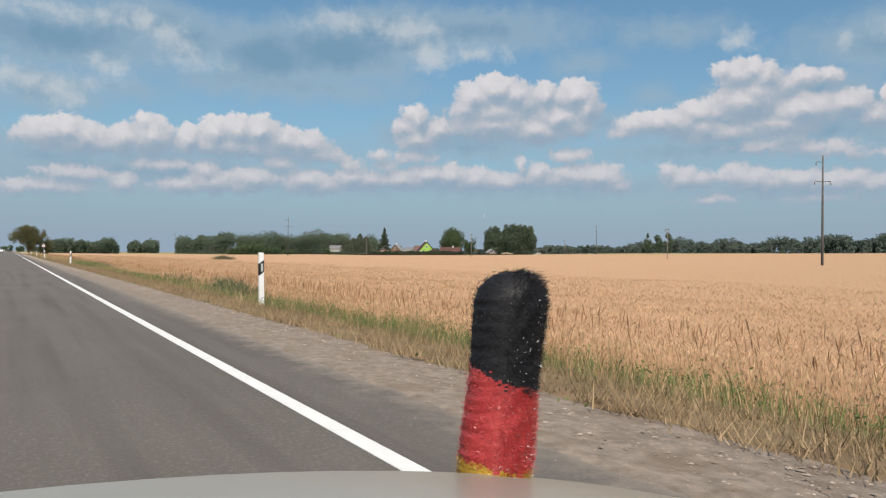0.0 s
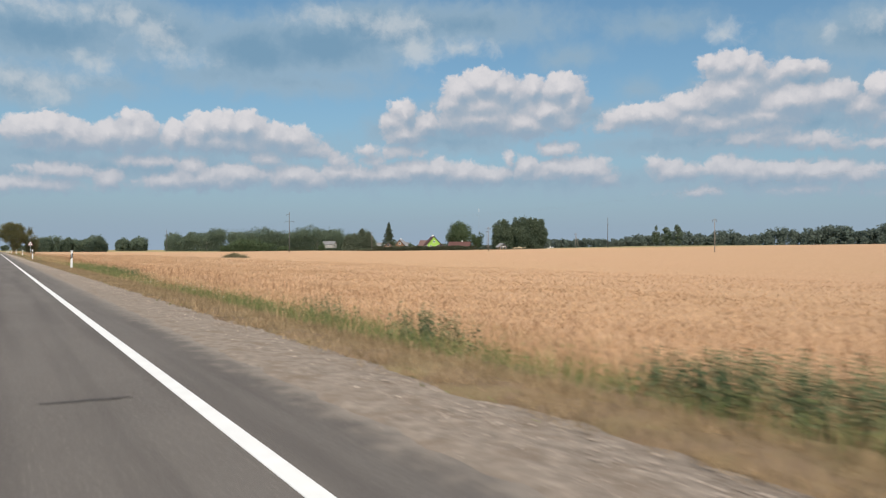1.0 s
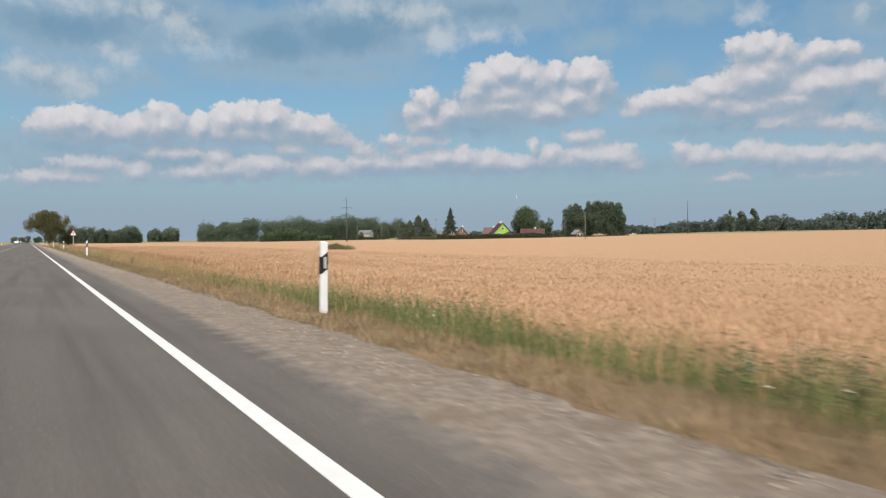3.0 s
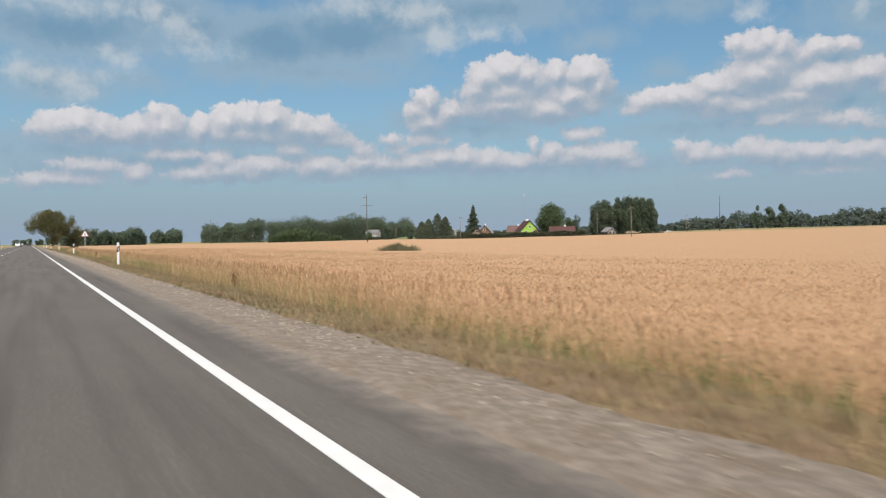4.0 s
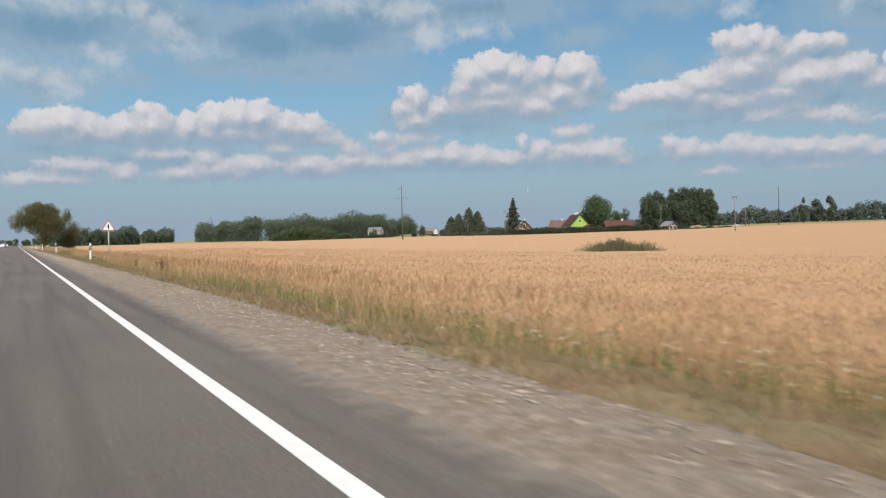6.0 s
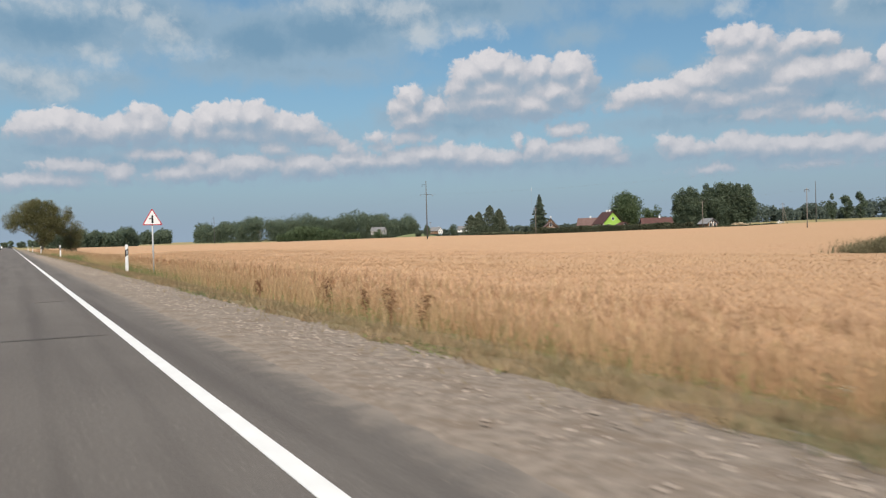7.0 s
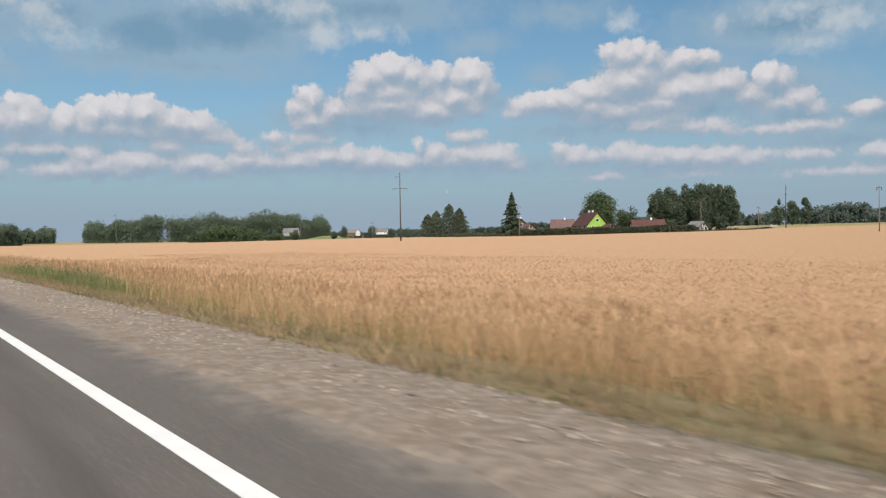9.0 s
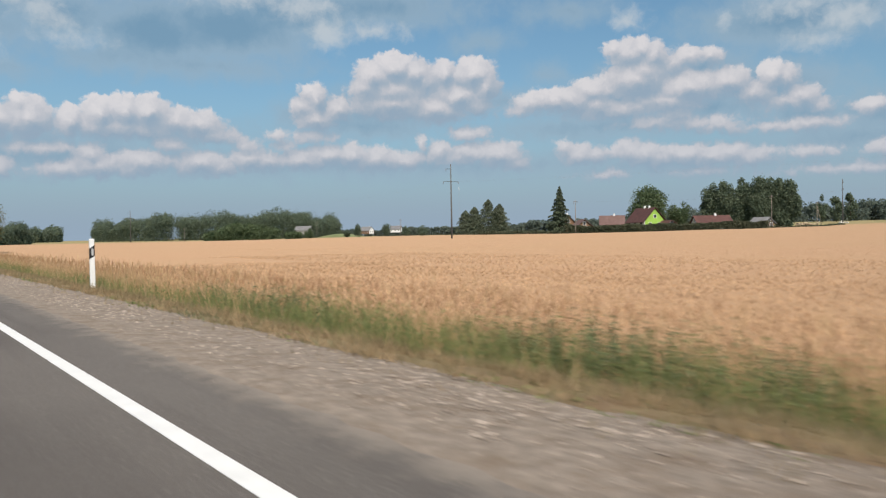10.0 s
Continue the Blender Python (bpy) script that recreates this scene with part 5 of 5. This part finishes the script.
for x, y, h, rr in ((409, 865, 14, 4.6), (434, 848, 13.5, 5.0), (452, 837, 10.5, 4.2), (467, 827, 11.0, 6.4), (420, 905, 9, 4.0)):
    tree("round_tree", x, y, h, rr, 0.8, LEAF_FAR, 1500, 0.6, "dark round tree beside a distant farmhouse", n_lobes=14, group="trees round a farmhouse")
tree("round_tree", 313.5, 793.5, 9.5, 4.5, 0.5, LEAF, 1500, 0.5, "dark rounded bush standing before the far barn", n_lobes=12)
house("barn", 383, 937, -50, 9, 17, 4.6, 8.4, BARNGREY, ROOFGREY, "large pale grey barn beside the far wood", 4.0, (), windows=5)
bank_x, bank_y = np.linspace(-34, 34, 30), np.linspace(-40, 40, 30)
bank = tagged(part("meadow_bank", grid_mesh("meadow_bank", bank_x, bank_y, lambda x, y: 7.0 * np.clip(1 - (x / 34) ** 2, 0, 1) * np.clip(1 - (y / 40) ** 2, 0, 1), MEADOW), MEADOW), "pale green grassy bank beside the far wood", "meadow", kind="structure")
bank.matrix_world = pose(474, 1010, -3.4)
house("house", 176, 640, -60, 5, 7, 2.6, 5.8, WHITEWALL, ROOFGREY, "white farmhouse half hidden by low trees", -0.8)

# ---- roadside posts and sign ----


def delineator():
    """A white marker post with a slanted black band and a reflector."""
    ob = empty("marker_post", pose(0, 0, 0), "white plastic roadside marker post with slanted black band", "marker post", "marker posts")
    H, W, D = 1.16, 0.12, 0.09
    prof = [(-W / 2, -0.02), (-W / 2 + 0.015, -D / 2), (W / 2 - 0.015, -D / 2), (W / 2, -0.02), (W / 2 - 0.01, D / 2), (-W / 2 + 0.01, D / 2)]
    b = bmesh.new()
    rings = []
    for z, k, tilt in ((-0.3, 1.0, 0), (0.4, 1.0, 0), (1.12, 0.98, 0.0), (1.145, 0.95, 0.02)):
        rings.append([b.verts.new((x * k, y * k, z + tilt * (y / D))) for x, y in prof])
    for r0, r1 in zip(rings, rings[1:]):
        for k in range(6):
            b.faces.new((r0[k], r0[(k + 1) % 6], r1[(k + 1) % 6], r1[k]))
    b.faces.new(rings[-1])
    part("post", b, POSTWHITE, ob)
    b = bmesh.new()
    rings = []
    for zl in (0.70, 0.96):
        rings.append([b.verts.new((x * 1.035, y * 1.05, zl + x * 0.75)) for x, y in prof])
    for k in range(6):
        b.faces.new((rings[0][k], rings[0][(k + 1) % 6], rings[1][(k + 1) % 6], rings[1][k]))
    b.faces.new(rings[0][::-1])
    b.faces.new(rings[1])
    band = part("band", b, BLACK, ob, "slanted black band")
    part("reflector", box(-0.022, -D / 2 - 0.010, 0.745, 0.026, -D / 2 - 0.0035, 0.915, 0.003), REFLECTOR, band, "pale upright reflector")
    return ob


post = delineator()
post.matrix_world = pose(4.74, 15.8, -0.17, 0, -1.2, 4)
for x, y, z, lean, turn in ((4.35, 68.75, -0.18, 0.8, 6), (4.15, 117.2, -0.12, 0.3, 2), (4.58, 168.9, -0.16, 1.0, 5), (4.62, 216.4, -0.10, -0.2, 3), (4.5, 266, -0.13, 0.5, 4), (4.5, 316, -0.13, 0.0, 4), (4.5, 366, -0.13, 0.4, 4), (-8.6, 92, -0.15, 0, 184), (-8.6, 342, -0.15, 0.4, 184), (-8.6, 392, -0.15, 0.2, 184)):
    copy_thing(post, pose(x, y, z, 0, lean, turn))


def warning_sign():
    ob = empty("warning_sign", pose(5.83, 170.2, -0.38), "triangular side-road warning sign on a grey steel pole", "road sign")
    part("pole", tube([(0, 0.03, -0.4), (0, 0.03, 2.55)], [0.033, 0.033], 12), METAL, ob, smooth=True)
    part("cap", tube([(0, 0.03, 2.55), (0, 0.03, 2.57)], [0.036, 0.02], 12), BLACK, ob)
    a = 0.86
    hgt = a * 0.866

    def tri(s, r):
        cx, cz = 0.0, 2.18 + hgt / 3
        pts = []
        for k in range(3):
            ang = math.pi / 2 + k * 2 * math.pi / 3
            px, pz = cx + math.cos(ang) * (s / 1.732 - 2 * r), cz + math.sin(ang) * (s / 1.732 - 2 * r)
            for j in range(5):
                t = ang - math.pi / 3 + j * (2 * math.pi / 3) / 4
                pts.append((px + math.cos(t) * r, pz + math.sin(t) * r))
        return pts

    def plate(outline, y0, depth, mat, name, label=""):
        b = prism(outline, depth)
        for v in b.verts:
            v.co.y += y0
        return part(name, b, mat, plate_ob[0] if plate_ob else ob, label)

    plate_ob = []
    plate_ob.append(plate(tri(a, 0.04), -0.012, 0.012, METAL, "plate", "galvanised triangular plate"))
    plate(tri(a - 0.01, 0.036), -0.020, 0.004, SIGNRED, "border", "red border")
    plate(tri(a - 0.155, 0.022), -0.0255, 0.004, SIGNWHITE, "face", "white face")
    zc = 2.18 + 0.10
    bar = [(-0.036, zc), (0.042, zc), (0.042, zc + 0.28), (0.026, zc + 0.325), (0.003, zc + 0.36), (-0.020, zc + 0.325), (-0.036, zc + 0.28)]
    plate(bar, -0.031, 0.004, BLACK, "symbol", "black main road bar")
    plate([(-0.125, zc + 0.165), (-0.037, zc + 0.165), (-0.037, zc + 0.20), (-0.125, zc + 0.20)], -0.031, 0.004, BLACK, "symbol", "black side road stub")
    for z in (2.3, 2.6):
        part("bracket", box(-0.06, -0.004, z - 0.012, 0.06, 0.07, z + 0.012, 0.003), METAL, ob)
    return ob


warning_sign()


def plant(x, y, h, mat, n, leaf, name, label, wide=0.05):
    z = float(land(x, y))
    ob = empty(name, pose(x, y, z), label, "plant", name + "s")
    b = bmesh.new()
    tips = []
    for k in range(4):
        a = rng.uniform(0, 6.28)
        top = (math.cos(a) * 0.12 * h, math.sin(a) * 0.12 * h, h * rng.uniform(0.75, 1.0))
        tube([(0, 0, 0), (top[0] * 0.3, top[1] * 0.3, h * 0.4), top], [0.006, 0.005, 0.002], 5, b)
        tips.append(top)
    part("stem", b, mat, ob)
    t = np.array(tips)[rng.integers(0, 4, n)]
    k = rng.uniform(0.45, 1.02, n)[:, None]
    p = t * np.concatenate([k, k, k], 1) + rng.normal(0, wide, (n, 3)) * [1, 1, 0.6]
    v, f = cards(p, rng.uniform(0.6, 1.3, n) * leaf, 0.3)
    tagged(part("seed_plume", mesh_data("seed_plume", v, f, mat), mat, ob), kind="stuff")
    return ob


for x, y, h in ((4.8, 96.2, 0.50), (5.14, 144.8, 0.62), (5.44, 147.2, 0.60), (5.21, 145.9, 0.66), (5.84, 149.8, 0.74), (5.55, 149.3, 0.70), (5.1, 152.0, 0.55), (6.07, 150.9, 0.66)):
    plant(x, y, h, DOCK, 170, 0.019, "dock_plant", "dark rust-brown dock plant gone to seed", 0.035)

plant(7.0, 163.8, 0.90, GREEN, 110, 0.024, "thistle", "green thistle standing above the crop's edge", 0.05)
plant(6.4, 172.6, 0.70, NETTLE, 110, 0.022, "thistle", "dark green thistle in the tall grass", 0.06)

# ---- cars far along the road ----


def far_car(x, y, yaw, paint, label):
    ob = empty("car", pose(x, y, 0, 0, 0, yaw), label, "car", "cars on the road")
    side = [(-2.1, 0.35), (2.1, 0.35), (2.15, 0.7), (1.9, 0.88), (0.95, 0.95), (0.45, 1.4), (-1.1, 1.42), (-1.75, 0.98), (-2.15, 0.9)]
    b = prism(side, 1.7)
    for v in b.verts:
        v.co = Vector((v.co.y, v.co.x, v.co.z))
        if v.co.z > 1.2:
            v.co.x *= 0.8
    bmesh.ops.bevel(b, geom=b.edges[:], offset=0.06, segments=2, affect="EDGES")
    part("body", b, paint, ob)
    part("windscreen", prism([(-0.62, 0.97), (0.62, 0.97), (0.52, 1.36), (-0.52, 1.36)], 0.03), PANE, ob).matrix_local = pose(0, 0.72, 0.0, 0, 0, 0)
    for sx in (-1, 1):
        for yy in (-1.3, 1.3):
            w = part("wheel", tube([(sx * 0.62, yy, 0.31), (sx * 0.86, yy, 0.31)], [0.31, 0.31], 16), TYRE, ob)
            part("rim", tube([(sx * 0.80, yy, 0.31), (sx * 0.872, yy, 0.31)], [0.19, 0.18], 12), METAL, w)
        part("headlight", box(sx * 0.62 - 0.14, 2.06, 0.62, sx * 0.62 + 0.14, 2.17, 0.74, 0.02), REFLECTOR, ob)
    return ob


far_car(-3.8, 410, 180, CARWHITE, "white oncoming car far along the road")
far_car(-3.8, 470, 180, CARGREY, "dark oncoming car far along the road")
far_car(-3.7, 520, 180, CARWHITE, "white oncoming car in the distance")
far_car(-0.1, 560, 0, CARGREY, "dark car driving ahead in the distance")

# ---- the car the journey starts in ----


def own_car():
    ob = empty("open_car", pose(0, 0, 0), "pale silver car with a plush-covered aerial on its bonnet", "car")
    # bonnet: a domed shell whose rim bends down
    n, m = 26, 18
    verts, faces = [], []
    for i in range(n + 1):
        u = -1 + 2 * i / n
        for j in range(m + 1):
            t = j / m
            X = 0.05 + u * 0.92
            front = 0.80 - 0.05 * abs(u) ** 4
            Y = 0.28 + (front - 0.28) * t
            Z = 0.750 - 0.13 * ((X + 0.14) / 0.98) ** 2 + 0.040 * (1 - t ** 1.6)
            verts.append((X, Y, Z))
    for i in range(n):
        for j in range(m):
            a = i * (m + 1) + j
            faces.append((a, a + m + 1, a + m + 2, a + 1))
    part("bonnet", mesh_data("bonnet", verts, np.array(faces), CARPAINT, True), CARPAINT, ob, "pale silver domed bonnet")
    # the nose falls away from the bonnet's crest to the bumper
    verts, faces = [], []
    for i in range(n + 1):
        u = -1 + 2 * i / n
        for j in range(7):
            t = j / 6
            X = 0.05 + u * 0.92
            top = 0.747 - 0.13 * ((X + 0.14) / 0.98) ** 2
            verts.append((X, 0.80 - 0.05 * abs(u) ** 4 + t * (0.30 - 0.10 * abs(u)), top - (top - 0.50) * t ** 1.15))
    for i in range(n):
        for j in range(6):
            a = i * 7 + j
            faces.append((a, a + 7, a + 8, a + 1))
    part("nose", mesh_data("nose", verts, np.array(faces), CARPAINT, True), CARPAINT, ob, "pale silver sloping nose")
    for sx in (-1, 1):
        c = 0.05
        b = prism([(-2.4, 0.25), (1.0, 0.25), (1.02, 0.5), (0.75, 0.53), (0.25, 0.56), (-2.4, 0.62)], 0.10)
        for v in b.verts:
            v.co = Vector((c + sx * 0.90 + v.co.y, v.co.x, v.co.z))
        bmesh.ops.bevel(b, geom=b.edges[:], offset=0.02, segments=2, affect="EDGES")
        part("fender", b, CARPAINT, ob)
        for yy in (0.62, -1.95):
            w = part("wheel", tube([(c + sx * 0.72, yy, 0.31), (c + sx * 0.94, yy, 0.31)], [0.31, 0.31], 20), TYRE, ob)
            part("rim", tube([(c + sx * 0.88, yy, 0.31), (c + sx * 0.955, yy, 0.31)], [0.2, 0.19], 14), METAL, w)
    part("bumper", box(-0.82, 0.92, 0.26, 0.92, 1.10, 0.49, 0.04), CARPAINT, ob)
    for hx in (-0.62, 0.72):
        part("headlight", box(hx - 0.15, 0.90, 0.44, hx + 0.15, 1.06, 0.53, 0.03), REFLECTOR, ob, "clear headlight")
    part("floor_pan", box(-1.0, -2.4, 0.22, 0.56, 0.9, 0.30), SEAT, ob)
    part("seat", box(-0.95, -1.1, 0.30, 0.5, -0.35, 0.52, 0.06), SEAT, ob)
    return ob


own_car()


def fur(points, normals, n, length, droop, w):
    k = rng.integers(0, len(points), n)
    p, nm = points[k] + rng.normal(0, 0.0025, (n, 3)) - normals[k] * 0.003, normals[k]
    d = nm + rng.normal(0, 0.45, (n, 3)) + np.array(droop)
    d /= np.linalg.norm(d, axis=1)[:, None]
    s = np.cross(d, rng.normal(size=(n, 3)))
    s /= np.linalg.norm(s, axis=1)[:, None]
    ln = rng.uniform(0.5, 1.2, n)[:, None] * length
    v = np.stack([p - s * w, p + s * w, p + d * ln], 1)
    return v.reshape(-1, 3), np.arange(n * 3).reshape(n, 3)


def aerial_sock():
    base = Vector((0.578, 0.818, 0.660))
    ob = empty("aerial_sock", Matrix.Translation(base), "fluffy black, red and gold plush sock over an aerial", "aerial sock")
    part("aerial", tube([(0, 0, -0.02), (0, 0, 0.24)], [0.004, 0.003], 8), DARKMETAL, ob)
    H, rows, seg = 0.290, 110, 64
    right, back = np.array([0.85, -0.52]), np.array([-0.52, -0.85])
    t, a = np.meshgrid(np.linspace(0, 1, rows), np.arange(seg) * 2 * np.pi / seg, indexing="ij")
    side = np.cos(a)
    r = 0.0475 + 0.0015 * np.sin(t * 9)
    r = r * np.where(t > 0.84, np.sqrt(np.clip(1 - np.clip((t - 0.84) / 0.165, 0, 1) ** 2.6, 0.002, 1)), 1)
    # wind lays ribs across the windward side
    r = r * (1 + np.where(side < 0.1, 0.016 * (np.sin(t * 83 + 2.5 * np.sin(a * 2) + 3 * np.sin(t * 7)) + 0.6 * np.sin(t * 151 + 1.7 * np.sin(a * 3))) * np.clip(0.1 - side, 0, 1), 0.02 * np.sin(7 * a + t * 40)))
    off = (-0.012 + 0.026 * t)
    u, w = off + side * r, np.sin(a) * r
    P = np.stack([u * right[0] + w * back[0], u * right[1] + w * back[1], t * H], -1)
    N = np.stack([side * right[0] + np.sin(a) * back[0], side * right[1] + np.sin(a) * back[1], 0.15 + np.where(t > 0.92, 1.5, 0.0)], -1)
    N /= np.linalg.norm(N, axis=-1)[..., None]
    idx = np.arange(rows * seg).reshape(rows, seg)
    quads = np.stack([idx[:-1], np.roll(idx, -1, 1)[:-1], np.roll(idx, -1, 1)[1:], idx[1:]], -1).reshape(-1, 4)
    fray = 0.004 * np.sin(a * 9) + 0.011 * rng.normal(size=a.shape)
    low = t - (0.11 - 0.035 * side) + fray
    high = t - (0.50 - 0.065 * side) + fray
    kind = np.where(high > 0, 2, np.where(low > 0, 1, 0))
    flat_p, flat_n, flat_k, flat_s = P.reshape(-1, 3), N.reshape(-1, 3), kind.ravel(), side.ravel()
    for k, (name, mat, label) in enumerate((("gold_section", FURGOLD, "gold plush"), ("red_section", FURRED, "red plush"), ("black_section", FURBLACK, "black plush"))):
        q = quads[flat_k[quads[:, 0]] == k]
        tri = np.concatenate([q[:, [0, 1, 2]], q[:, [0, 2, 3]]])
        lee, wind = np.flatnonzero((flat_k == k) & (flat_s > -0.05)), np.flatnonzero((flat_k == k) & (flat_s <= -0.05))
        pieces = [(flat_p, tri)]
        if len(lee):
            pieces.append(fur(flat_p[lee], flat_n[lee], len(lee) * 9, 0.0085, (0.30, -0.15, -0.1), 0.00035))
        if len(wind):
            pieces.append(fur(flat_p[wind], flat_n[wind] * 0.25, len(wind) * 5, 0.0050, (0.8, -0.45, -0.05), 0.0004))
        v, f = joined(pieces)
        part(name, mesh_data(name, v, f, mat), mat, ob, label)
    tip = np.flatnonzero((t.ravel() > 0.95) & (flat_s > 0.2))
    v, f = fur(flat_p[tip], flat_n[tip] * 0.2, 200, 0.017, (1.3, -0.8, 0.1), 0.0005)
    part("tuft", mesh_data("tuft", v, f, FURBLACK), FURBLACK, ob, "wind-blown black tuft")
    # highlights on the lee plush, built as added pale metallic hairs
    lee = np.flatnonzero((flat_s > 0.0) & (t.ravel() > 0.03) & (t.ravel() < 0.9))
    v, f = fur(flat_p[lee] + flat_n[lee] * 0.005, flat_n[lee], 420, 0.0035, (0.2, -0.2, 0.3), 0.0007)
    glints = part("glints", mesh_data("glints", v, f, REFLECTOR), REFLECTOR, ob, "pale added hairs standing in for glints")
    tagged(glints, kind="stuff")
    return ob


aerial_sock()
